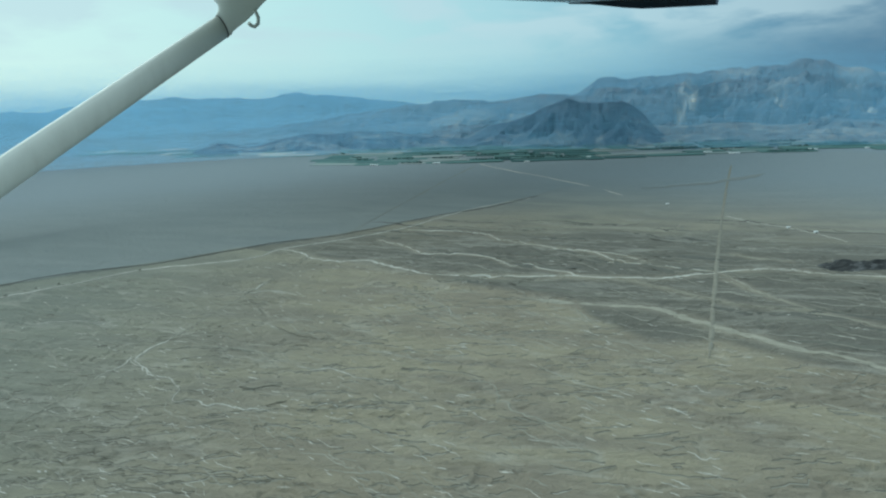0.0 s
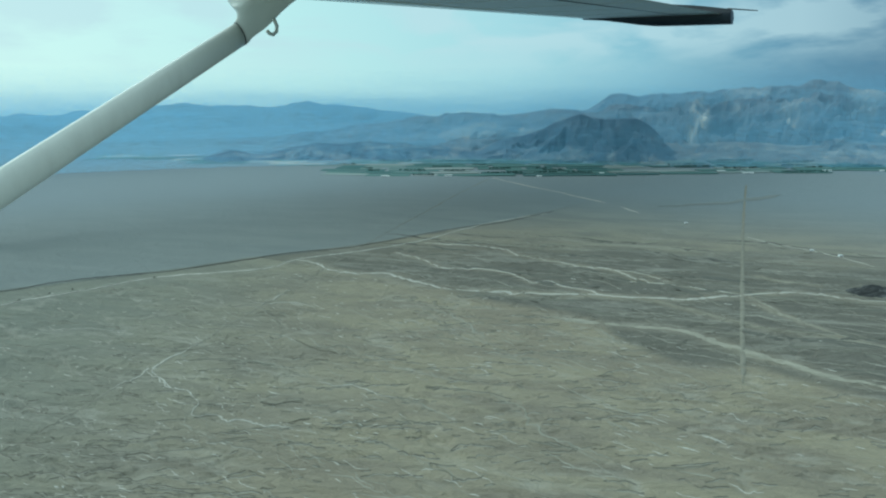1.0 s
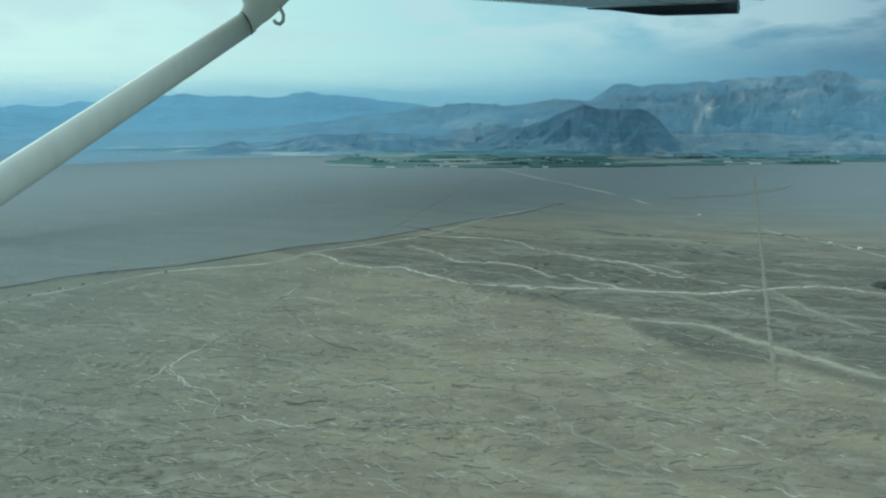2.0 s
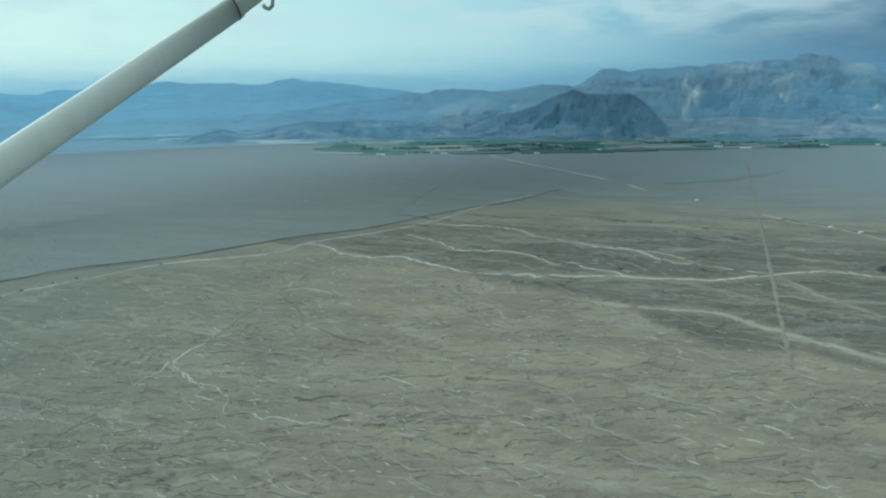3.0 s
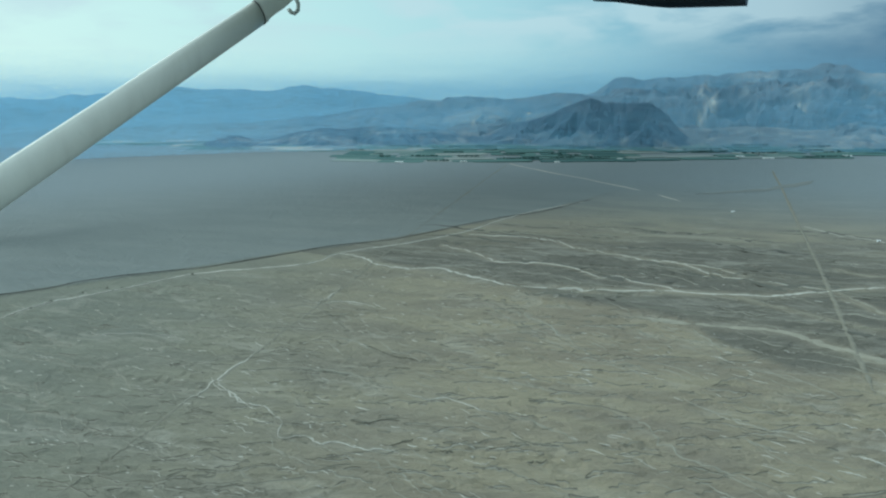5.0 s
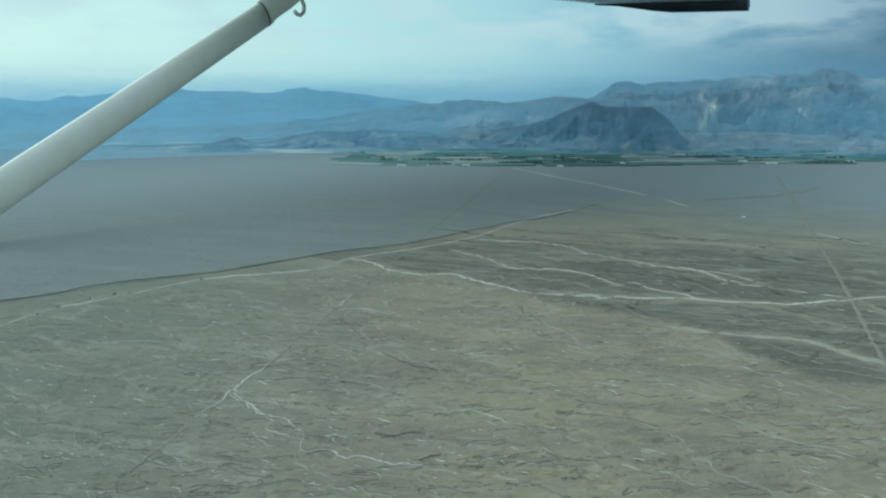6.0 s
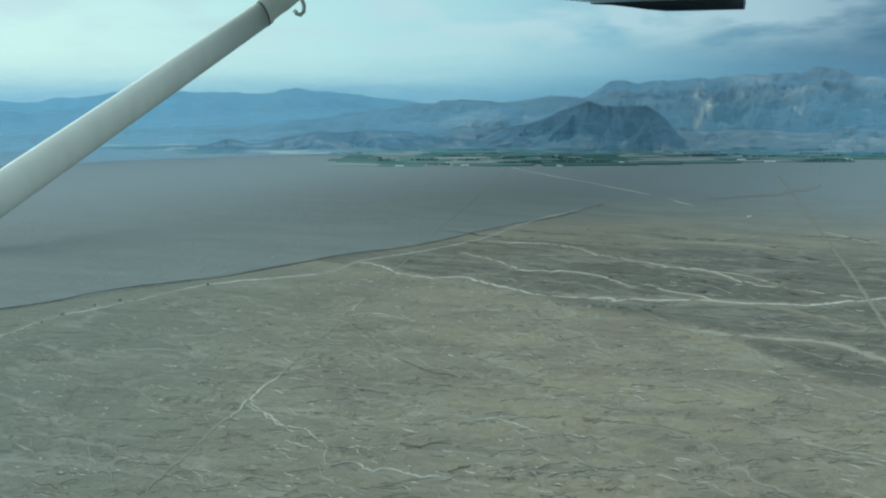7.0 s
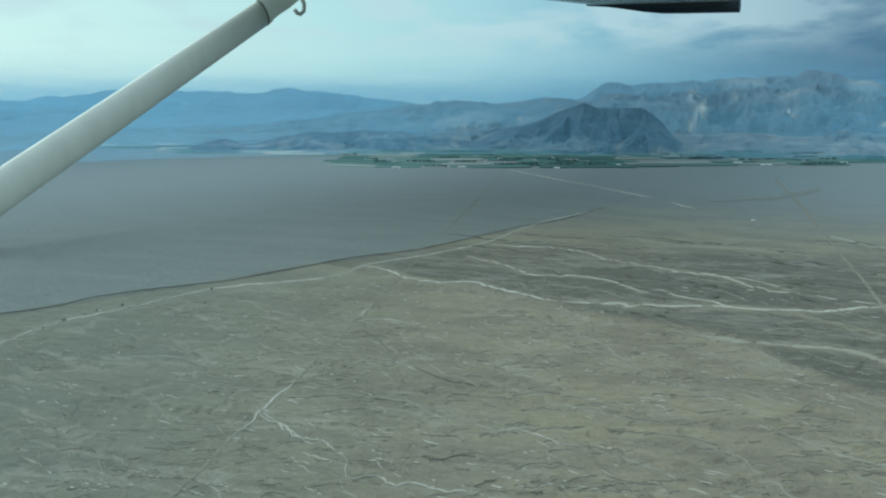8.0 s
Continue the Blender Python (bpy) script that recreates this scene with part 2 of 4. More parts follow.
def spline(points, step):
    """A smooth line through plan points, evenly stepped."""
    p = np.array(points, float)
    p = np.vstack([2 * p[0] - p[1], p, 2 * p[-1] - p[-2]])
    out = []
    for i in range(1, len(p) - 2):
        n = max(2, int(np.linalg.norm(p[i + 1] - p[i]) / step))
        t = np.linspace(0, 1, n, endpoint=False)[:, None]
        out.append(0.5 * (2 * p[i] + (p[i + 1] - p[i - 1]) * t + (2 * p[i - 1] - 5 * p[i] + 4 * p[i + 1] - p[i + 2]) * t ** 2
                          + (3 * p[i] - p[i - 1] - 3 * p[i + 1] + p[i + 2]) * t ** 3))
    out.append(p[-2:-1])
    return np.vstack(out)


def line_distance(x, y, points):
    """Distance to a plan line, signed: positive on its left as it runs."""
    best, side = np.full(x.shape, 1e9), np.zeros(x.shape)
    for (ax, ay), (bx, by) in zip(points[:-1], points[1:]):
        dx, dy = bx - ax, by - ay
        k = np.clip(((x - ax) * dx + (y - ay) * dy) / (dx * dx + dy * dy), 0, 1)
        d = np.hypot(x - ax - k * dx, y - ay - k * dy)
        s = dx * (y - ay) - dy * (x - ax)
        near = d < best
        best, side = np.where(near, d, best), np.where(near, np.sign(s), side)
    return best * side


SCARP = [(-8.53, 4.97), (-3.82, 5.73), (-1.59, 6.17), (-0.93, 6.35), (-0.16, 6.45), (0.87, 6.69), (1.6, 6.83), (2.69, 7.25), (3.58, 7.55), (4.43, 7.99), (5.84, 8.88)]
VARNISH_EDGE = [(0.85, 6.35), (1.48, 5.58), (1.99, 4.77), (2.45, 4.11), (2.35, 3.66), (2.58, 3.28), (2.87, 3.02), (3.01, 2.64), (3.36, 2.23), (3.84, 1.38)]
# plan line, width, and wander of each pale wash
WASHES = {}
WASHES["main"] = ([(-3.86, 4.74), (-1.86, 5.49), (-1.25, 5.91), (-0.69, 6.12), (-0.27, 6.29), (0.17, 6.27), (0.61, 6.27), (0.95, 6.48), (1.56, 6.61), (2.24, 6.86), (3.03, 7.36), (4.27, 7.89)], 0.055, 0.03)
WASHES["fan_a"] = ([(1.84, 6.43), (1.96, 6.13), (2.04, 5.73), (2.2, 5.64), (2.36, 5.49), (2.49, 5.31), (2.54, 5.04), (2.69, 4.98), (2.71, 4.82), (2.84, 4.63), (2.85, 4.53), (2.97, 4.41)], 0.04, 0.015)
WASHES["fan_b"] = ([(0.9, 6.45), (1.07, 6.26), (1.11, 6.01), (1.38, 5.78), (1.54, 5.7), (1.66, 5.47), (1.83, 5.19), (1.96, 5.06), (2.22, 4.89), (2.29, 4.8), (2.4, 4.8), (2.52, 4.69), (2.77, 4.57), (2.97, 4.41), (3.22, 4.27), (3.36, 4.22), (3.78, 4.09), (4.29, 3.93), (4.49, 3.62), (5.25, 2.99)], 0.068, 0.012)
WASHES["fan_c"] = ([(2.24, 6.74), (2.64, 6.44), (2.86, 6.16), (2.85, 5.89), (3.03, 5.61), (3.18, 5.31), (3.33, 5.11), (3.36, 4.85), (3.45, 4.59)], 0.04, 0.015)
WASHES["fan_e"] = ([(3.55, 6.52), (3.73, 6.1), (4.15, 5.73), (4.42, 5.49)], 0.09, 0.02)
WASHES["broad"] = ([(2.25, 4.26), (2.46, 4.05), (2.82, 3.78), (2.97, 3.51), (3.02, 3.26), (3.1, 3.01), (3.15, 2.79), (3.31, 2.55), (3.46, 2.17), (3.84, 1.48)], 0.075, 0.02)
WASHES["fan_g"] = ([(3.09, 4.34), (3.28, 3.88), (3.4, 3.52), (3.66, 3.25), (3.77, 3.01), (3.89, 2.68), (4.27, 2.04)], 0.038, 0.03)
WASHES["fan_h"] = ([(3.73, 3.93), (3.73, 3.41), (3.75, 3.12)], 0.03, 0.03)
WASHES["fan_i"] = ([(3.29, 4.77), (3.53, 4.53), (3.78, 4.11)], 0.035, 0.02)
WASHES["road_wash"] = ([(5.43, 5.74), (5.42, 5.38), (5.48, 4.95), (5.49, 4.67), (5.45, 4.31)], 0.04, 0.01)
WASHES["far_a"] = ([(5.72, 12.63), (5.58, 11.06), (5.52, 9.72), (5.49, 9.29), (5.48, 8.42)], 0.075, 0.02)
WASHES["far_b"] = ([(5.45, 8.02), (5.36, 7.47)], 0.045, 0.02)
WASHES["near_o"] = ([(-0.28, 4.36), (-0.23, 4.04), (-0.1, 3.87), (-0.08, 3.72), (-0.09, 3.59), (0.01, 3.54), (0.05, 3.44), (0.13, 3.42), (0.18, 3.36), (0.3, 3.3), (0.34, 3.24)], 0.03, 0.03)
WASHES["near_p"] = ([(-0.84, 4.83), (-0.81, 4.74), (-0.69, 4.38), (-0.57, 4.24)], 0.02, 0.03)
WASHES["near_x"] = ([(1.53, 4.91), (1.53, 4.59), (1.54, 4.19), (1.6, 3.99)], 0.018, 0.055)
WASHES["near_z"] = ([(0.63, 3.03), (0.76, 2.86), (0.81, 2.71), (0.91, 2.53)], 0.018, 0.055)
WASHES["near_aa"] = ([(1.42, 3.37), (1.41, 2.88), (1.46, 2.66), (1.56, 2.37)], 0.018, 0.055)
WASHES["near_bb"] = ([(1.48, 4.7), (1.58, 4.36), (1.69, 3.84), (1.84, 3.49)], 0.018, 0.055)
WASHES["near_cc"] = ([(2.23, 3.07), (2.3, 2.88), (2.44, 2.69)], 0.018, 0.055)
WASHES["near_dd"] = ([(2.46, 4.05), (2.41, 3.76), (2.28, 3.49), (2.37, 3.34)], 0.018, 0.055)
WASHES["fan_k"] = ([(3.82, 4.07), (3.77, 3.76), (3.69, 3.43)], 0.03, 0.03)
WASHES["fan_l"] = ([(4.29, 4.43), (4.36, 4.22), (4.53, 4.04)], 0.03, 0.03)
WASHES["fan_m"] = ([(3.33, 5.11), (3.46, 4.93), (3.52, 4.8), (3.58, 4.64)], 0.03, 0.015)
WASHES["near_ea"] = ([(-0.93, 5.3), (-0.89, 5.22), (-0.72, 5.16), (-0.46, 5.04)], 0.02, 0.03)
WASHES["near_eb"] = ([(-0.31, 4.31), (-0.24, 4.12), (-0.18, 3.93)], 0.03, 0.03)
WASHES["near_ec"] = ([(0.05, 3.94), (0.05, 3.8), (0.09, 3.65)], 0.022, 0.03)
WASHES["near_ed"] = ([(-0.16, 4.37), (0.12, 4.28), (0.37, 4.14), (0.48, 3.93)], 0.025, 0.03)
WASHES["near_ee"] = ([(-1.19, 4.96), (-1.1, 4.89), (-0.96, 4.74)], 0.02, 0.03)
WASHES["near_ef"] = ([(-0.65, 4.82), (-0.48, 4.64), (-0.38, 4.56), (-0.26, 4.43)], 0.025, 0.03)
WASHES["near_eg"] = ([(-0.3, 5.08), (-0.2, 4.91), (-0.06, 4.69)], 0.025, 0.03)
WASHES["near_eh"] = ([(0.39, 5.38), (0.52, 5.29), (0.7, 5.21), (0.8, 5.06)], 0.022, 0.03)
WASHES["near_ei"] = ([(0.45, 5.26), (0.58, 5.42), (0.69, 5.57)], 0.03, 0.03)
WASHES["near_ej"] = ([(1.56, 4.79), (1.65, 4.55), (1.68, 4.25), (1.67, 3.99)], 0.03, 0.03)
WASHES["near_ek"] = ([(-0.02, 4.66), (-0.12, 4.52), (-0.21, 4.41), (-0.3, 4.29), (-0.4, 4.16), (-0.48, 4.05)], 0.019, 0.012)
WASHES["near_el"] = ([(0.24, 3.6), (0.3, 3.54), (0.37, 3.54), (0.44, 3.51)], 0.018, 0.03)
WASHES["near_fa"] = ([(0.35, 4.7), (0.5, 4.58), (0.55, 4.45), (0.61, 4.29)], 0.02, 0.03)
WASHES["near_fb"] = ([(0.65, 4.31), (0.76, 4.29), (0.85, 4.22), (0.87, 4.11)], 0.02, 0.03)
WASHES["near_fc"] = ([(0.36, 4.16), (0.41, 4.01), (0.45, 3.86), (0.48, 3.78)], 0.026, 0.03)
WASHES["near_fd"] = ([(0.57, 3.76), (0.63, 3.69), (0.74, 3.66), (0.8, 3.55), (0.81, 3.46), (0.9, 3.4)], 0.026, 0.03)
WASHES["near_ff"] = ([(0.36, 3.77), (0.44, 3.67), (0.43, 3.64)], 0.016, 0.03)
WASHES["near_fg"] = ([(1.15, 4.58), (1.21, 4.43), (1.19, 4.31)], 0.02, 0.03)
WASHES["near_fh"] = ([(0.91, 3.42), (0.93, 3.33), (0.98, 3.27), (1.05, 3.15), (1.06, 3.01)], 0.022, 0.03)
WASHES["near_fi"] = ([(0.83, 3.15), (0.9, 3.09), (0.97, 3.03), (0.99, 2.96)], 0.022, 0.03)
WASHES["near_fj"] = ([(1.81, 3.01), (1.82, 2.96), (1.85, 2.91)], 0.018, 0.03)
WASHES["near_fk"] = ([(2.46, 3.99), (2.44, 3.84), (2.42, 3.69), (2.39, 3.53)], 0.02, 0.03)
WASH_LINES = {k: spline(p, 0.25) for k, (p, w, s) in WASHES.items()}


def in_view(x, y):
    """1 in the sector the camera looks over, 0 outside: relief is kept to it."""
    turn = np.abs((np.degrees(np.arctan2(y - 0.6, x + 0.4)) - 66 + 180) % 360 - 180)
    return 1 - smooth(50, 56, turn)


def fall(x, y):
    """How far the land has dropped away, far out."""
    return 0.0075 * np.clip(np.hypot(x + 0.4, y - 0.6) - 19.0, 0, None)


def benches(x, y):
    """Low benches with short wavy banks that face the path: their rise, a dark mask for the banks and a pale one for
    their feet.
    """
    u, v = turned(x, y, 24)
    wob = 0.3 * (fbm(u * 2.1, v * 2.1, 3) - 0.5)

    def level(w):
        return 7.5 * fbm(u * 1.5 + 3 + wob, w * 3.4 + wob, 4, 0.5)
    q = level(v)
    n = q - np.floor(q)
    facing = smooth(0.0, 0.08, q - level(v - 0.03))
    patch = smooth(0.49, 0.57, fbm(u * 2.9 + 40, v * 4.4 + 9, 3))
    rise = patch * (smooth(0.82, 1.0, n) - n)
    bank = facing * patch * smooth(0.80, 0.87, n) * smooth(1.0, 0.96, n)
    foot = facing * smooth(0.46, 0.6, fbm(u * 3.3 + 7, v * 4 + 2, 3)) * smooth(0.55, 0.72, n) * smooth(0.84, 0.78, n)
    return rise, bank, foot


def height(x, y):
    """Height of the ground, on arrays."""
    d = line_distance(x, y, SCARP) + 0.09 * (fbm(x * 2.2, y * 2.2, 4) - 0.5)
    r = np.hypot(x + 0.4, y - 0.6)
    h = 0.085 * smooth(3.2, 6.5, r) * (1 - smooth(9.5, 14.0, r)) + 0.012 * smooth(-0.02, 0.03, d) * (1 - smooth(4.6, 6.0, x))
    away = smooth(0.05, 0.5, -d) * in_view(x, y)
    rise, bank, foot = benches(x, y)
    h = h + away * (1 - smooth(6.5, 9.0, r)) * 0.014 * rise
    # runnels
    u, v = turned(x, y, STREAK)
    ridged = 1 - np.abs(2 * fbm(u * 1.1 + 0.4 * fbm(x * 3, y * 3, 2), v * 4.5, 5, 0.55) - 1)
    h = h - away * (1 - smooth(7.0, 11.0, r)) * 0.010 * smooth(0.86, 0.98, ridged)
    return h - fall(x, y) + 0.016 * (fbm(u * 0.6, v * 1.6, 4) - 0.5) * (1 - smooth(8, 12, r))


def mesh_from(name, verts, faces, material, smooth_faces=True):
    me = bpy.data.meshes.new(name)
    me.from_pydata((np.array(verts) * PLAN).tolist(), [], faces)
    me.materials.append(material)
    if smooth_faces:
        me.polygons.foreach_set("use_smooth", np.ones(len(me.polygons), bool))
    me.update()
    return me


def grid_mesh(name, P, material, closed=False):
    """A mesh from an array of points, rows x columns x 3."""
    nr, nc = P.shape[:2]
    me = bpy.data.meshes.new(name)
    nf = (nr - 1) * (nc if closed else nc - 1)
    i, j = np.meshgrid(np.arange(nr - 1), np.arange(nc if closed else nc - 1), indexing="ij")
    k = (j + 1) % nc
    quads = np.stack([i * nc + j, i * nc + k, (i + 1) * nc + k, (i + 1) * nc + j], -1).reshape(-1, 4)
    me.vertices.add(nr * nc)
    me.vertices.foreach_set("co", (P * PLAN).reshape(-1).astype(np.float32))
    me.loops.add(nf * 4)
    me.loops.foreach_set("vertex_index", quads.reshape(-1).astype(np.int32))
    me.polygons.add(nf)
    me.polygons.foreach_set("loop_start", (np.arange(nf) * 4).astype(np.int32))
    me.polygons.foreach_set("use_smooth", np.ones(nf, bool))
    me.update(calc_edges=True)
    me.validate()
    me.materials.append(material)
    return me


def set_attribute(me, name, values):
    a = me.attributes.new(name, "FLOAT", "POINT")
    a.data.foreach_set("value", values.reshape(-1).astype(np.float32))


def build_ground():
    ahead = 66.0
    ang = np.concatenate([np.linspace(ahead - 56, ahead + 56, 820), np.linspace(ahead + 56, ahead + 304, 64)[1:-1]])
    rad = np.concatenate([[0.0005, 0.02], np.linspace(0.05, 1.1, 60)[:-1], np.geomspace(1.1, 15.0, 760), np.geomspace(15.0, 300.0, 50)[1:]])
    a, r = np.meshgrid(np.radians(ang), rad)
    x, y = -0.4 + r * np.cos(a), 0.6 + r * np.sin(a)
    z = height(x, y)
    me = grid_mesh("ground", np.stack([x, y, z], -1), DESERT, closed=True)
    d = line_distance(x, y, SCARP) + 0.09 * (fbm(x * 2.2, y * 2.2, 4) - 0.5)
    # Grey gravel beyond the scarp; the distance term paints haze further out.
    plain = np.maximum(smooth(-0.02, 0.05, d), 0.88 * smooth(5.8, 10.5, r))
    e = line_distance(x, y, VARNISH_EDGE) + 0.22 * (fbm(x * 1.6, y * 1.6, 4) - 0.5)
    varnish = smooth(-0.04, 0.10, e) * (1 - smooth(6.6, 8.2, np.hypot(x, y) + 0.8 * fbm(x, y * 2, 3)))
    halo = np.zeros(x.shape)
    for key, line in WASH_LINES.items():
        w = WASHES[key][1]
        q = np.abs(line_distance(x, y, line))
        if key.startswith("fan") or key == "broad":
            varnish = varnish * (1 - 0.6 * np.exp(-(q / (0.9 * w + 0.012)) ** 2 + 0.9 * (fbm(x * 5, y * 5, 3) - 0.5)).clip(0, 1))
        halo = np.maximum(halo, 0.30 * np.exp(-(q / (0.9 * w)) ** 2))
    u, v = turned(x, y, STREAK)
    ridged = 1 - np.abs(2 * fbm(u * 1.1 + 0.4 * fbm(x * 3, y * 3, 2), v * 4.5, 5, 0.55) - 1)
    runnel = smooth(0.88, 0.99, ridged) * smooth(0.35, 0.6, fbm(x * 0.9, y * 0.9, 3)) * smooth(0.05, 0.4, -d) * in_view(x, y)
    u2, v2 = turned(x, y, 40)
    braid = 1 - np.abs(2 * fbm(u2 * 0.45 + 9, v2 * 3.2, 4, 0.5) - 1)
    runnel = np.maximum(0.5 * runnel, 0.36 * smooth(0.88, 0.98, braid) * varnish)
    rise, bank, foot = benches(x, y)
    open_land = smooth(0.05, 0.3, -d) * in_view(x, y) * (1 - smooth(6.0, 9.5, r))
    runnel = np.maximum(runnel, 0.22 * foot * open_land)
    set_attribute(me, "veil_tint", smooth(1.2, -2.0, 0.919 * x - 0.393 * y + 1.4))
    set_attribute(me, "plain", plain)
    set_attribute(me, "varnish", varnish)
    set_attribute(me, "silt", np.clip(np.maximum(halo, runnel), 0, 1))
    set_attribute(me, "far_haze_grey", 0.85 * smooth(6.5, 12.0, r))
    set_attribute(me, "far_haze_blue", smooth(15.5, 19.5, r + 2.0 * (fbm(x * 0.5, y * 0.5, 3) - 0.5)))
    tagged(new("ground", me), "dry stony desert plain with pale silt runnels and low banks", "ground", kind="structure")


build_ground()


def ribbon(points, width, wander, material, name, label, category, rise=0.0035, ragged=0.8, seed=0.0, strands=1, bends=3.5):
    """A strip of loose ground laid over the land along a plan line, in one or more wandering strands."""
    centre = spline(points, 0.016)
    tang = np.gradient(centre, axis=0)
    tang /= np.linalg.norm(tang, axis=1)[:, None] + 1e-9
    side = np.stack([-tang[:, 1], tang[:, 0]], 1)
    s = np.cumsum(np.r_[0, np.linalg.norm(np.diff(centre, axis=0), axis=1)])
    ends = smooth(0, 0.25, s) * smooth(0, 0.25, s[-1] - s) * 0.85 + 0.15
    verts, faces, n = [], [], len(s)
    for strand in range(strands):
        seed = seed + 37.7 * strand
        off = wander * 2 * (fbm(s * bends + seed, s * 0 + seed, 5, 0.55) - 0.5)
        if strand:
            off = off + width * 2.2 * (fbm(s * 1.7 + seed, s * 0, 3) - 0.5)
        line = centre + side * off[:, None]
        thin = 1.0 if strand == 0 else 0.5
        base = len(verts)
        for k, drop in ((-1, -0.003), (-0.6, 0.0), (0, 0.001), (0.6, 0.0), (1, -0.003)):
            rough_edge = ragged * (1.6 * (fbm(s * 9 + 31 * k + seed, s * 0 + k, 5, 0.6) - 0.5) + 1.2 * (vnoise(s * 2.2 + seed, s * 0 + 3) - 0.5))
            half = 0.5 * width * thin * ends * np.clip(1 + rough_edge, 0.05, 2.2)
            p = line + side * (k * half)[:, None]
            verts += list(zip(p[:, 0], p[:, 1], height(p[:, 0], p[:, 1]) + rise + drop - 0.0005 * strand))
        faces += [(base + c * n + i, base + c * n + i + 1, base + (c + 1) * n + i + 1, base + (c + 1) * n + i) for c in range(4) for i in range(n - 1)]
    return tagged(new(name, mesh_from(name, verts, faces, material)), label, category, kind="structure")


FAINT = ("near_aa", "near_bb", "near_x", "near_cc", "near_dd", "near_z", "near_ec", "near_ee", "near_el", "near_fa", "near_fb", "near_ff", "near_fg", "near_fh", "near_fi", "near_fk", "near_ed", "near_ej", "near_ef", "near_p", "near_eg", "near_fc", "fan_g", "fan_h", "fan_e", "fan_k", "fan_l", "broad")
for i, (key, (pts, w, wander)) in enumerate(WASHES.items()):
    faint = key in FAINT
    near = key.startswith("near")
    share = 0.55 if key in ("broad", "fan_e") else 0.34 if faint else 0.42 if near else 0.45 if key.startswith("far") else 0.21 if key == "main" else 0.22
    ribbon(pts, w * share, wander * (1.3 if near else 1.0), TAN_GRAVEL if key in ("broad", "fan_e", "fan_g", "fan_h") else SOFT_SILT if faint else SILT, "dry_wash",
           "faint winding dry wash on the desert" if faint else "pale winding dry wash of fine silt across the desert", "dry wash", ragged=1.15, seed=7.1 * i, strands=1 if near else 2, bends=8.0 if near else 4.0)


def build_strokes(name, count, turn, length, width, material, label, seed, lip, reach, keep_off=0.0, fan=False, shift=0.0):
    """Many short wavy strips of one kind lying on the land: painted shade and light of little banks, or streaks of
    silt.
    """
    rng = np.random.RandomState(seed)
    many = count * 8
    r, a = 1.9 * (reach / 1.9) ** (rng.rand(many) ** 0.8), np.radians(66 + rng.uniform(-46, 46, many))
    cx, cy = -0.4 + r * np.cos(a), 0.6 + r * np.sin(a)
    clump = fbm(cx * 1.3 + seed, cy * 1.3, 3)
    good = (line_distance(cx, cy, SCARP) < -0.15) & (clump > rng.uniform(0.3, 0.62, many))
    good &= (line_distance(cx, cy, VARNISH_EDGE) < 0) | (rng.rand(many) > keep_off)
    if fan:
        good &= line_distance(cx, cy, VARNISH_EDGE) > 0.05
    cx, cy = cx[good][:count, None], cy[good][:count, None]
    m, n = len(cx), 12
    s = np.linspace(-0.5, 0.5, n)[None]
    ln = length * np.exp(rng.normal(0, 0.5, (m, 1)))
    wd = width * rng.uniform(0.5, 1.5, (m, 1))
    way = np.radians(turn + rng.normal(0, 3.5 if fan else 11, (m, 1)))
    side = ln * (rng.uniform(-0.12, 0.12, (m, 1)) * (1 - 4 * s * s) + 0.19 * (fbm(s * 7 + rng.uniform(0, 99, (m, 1)), s * 0 + np.arange(m)[:, None], 3) - 0.5))
    px, py = cx + s * ln * np.cos(way) - side * np.sin(way), cy + s * ln * np.sin(way) + side * np.cos(way)
    px, py = px - 0.37 * shift, py - 0.93 * shift
    half = 0.5 * wd * np.clip(1 - (2 * s) ** 2, 0.03, 1) * (0.4 + 1.2 * vnoise(s * 9 + np.arange(m)[:, None] * 7.3, s * 0 + seed))
    rows = []
    for k, dz in ((-1, -0.002), (0.3, lip), (1, -0.002)):
        qx, qy = px - np.sin(way) * half * k, py + np.cos(way) * half * k
        rows.append(np.stack([qx, qy, height(qx, qy) + 0.002 + dz], -1))
    verts = np.stack(rows, 1).reshape(-1, 3)
    faces = [(o + row * n + i, o + row * n + i + 1, o + (row + 1) * n + i + 1, o + (row + 1) * n + i)
             for o in range(0, m * 3 * n, 3 * n) for row in (0, 1) for i in range(n - 1)]
    return tagged(new(name, mesh_from(name, verts, faces, material)), label, "ground detail", kind="stuff")


build_strokes("bank_shade_strokes", 720, -24, 0.075, 0.0036, BANK_SHADE, "short dark strokes painted as shade on small banks", 3, 0.0012, 5.5, 0.7)
build_strokes("bank_lit_strokes", 720, -24, 0.075, 0.0040, BANK_LIT, "thin pale strokes painted as light at the feet of banks", 3, 0.0008, 5.5, 0.7, shift=0.006)
build_strokes("winding_lit", 170, -22, 0.20, 0.0046, BANK_LIT, "thin pale strokes painted as light below the winding banks", 5, 0.0008, 4.6, 0.9, shift=0.006)
build_strokes("winding_shade", 170, -22, 0.20, 0.0042, BANK_SHADE, "longer dark strokes painted as shade on winding banks", 5, 0.0012, 4.6, 0.9)
build_strokes("silt_streaks", 420, -64, 0.20, 0.0048, SOFT_SILT, "short pale streaks of silt scattered over the desert", 8, 0.001, 6.0, 0.2)
build_strokes("silt_patches", 430, -40, 0.022, 0.0045, SILT, "small pale patches of silt on the desert", 12, 0.001, 5.5, 0.4)
build_strokes("fan_streaks", 70, -47, 0.7, 0.006, SOFT_SILT, "long thin pale streaks of silt on the dark gravel fan", 21, 0.0005, 7.5, 0.0, True)
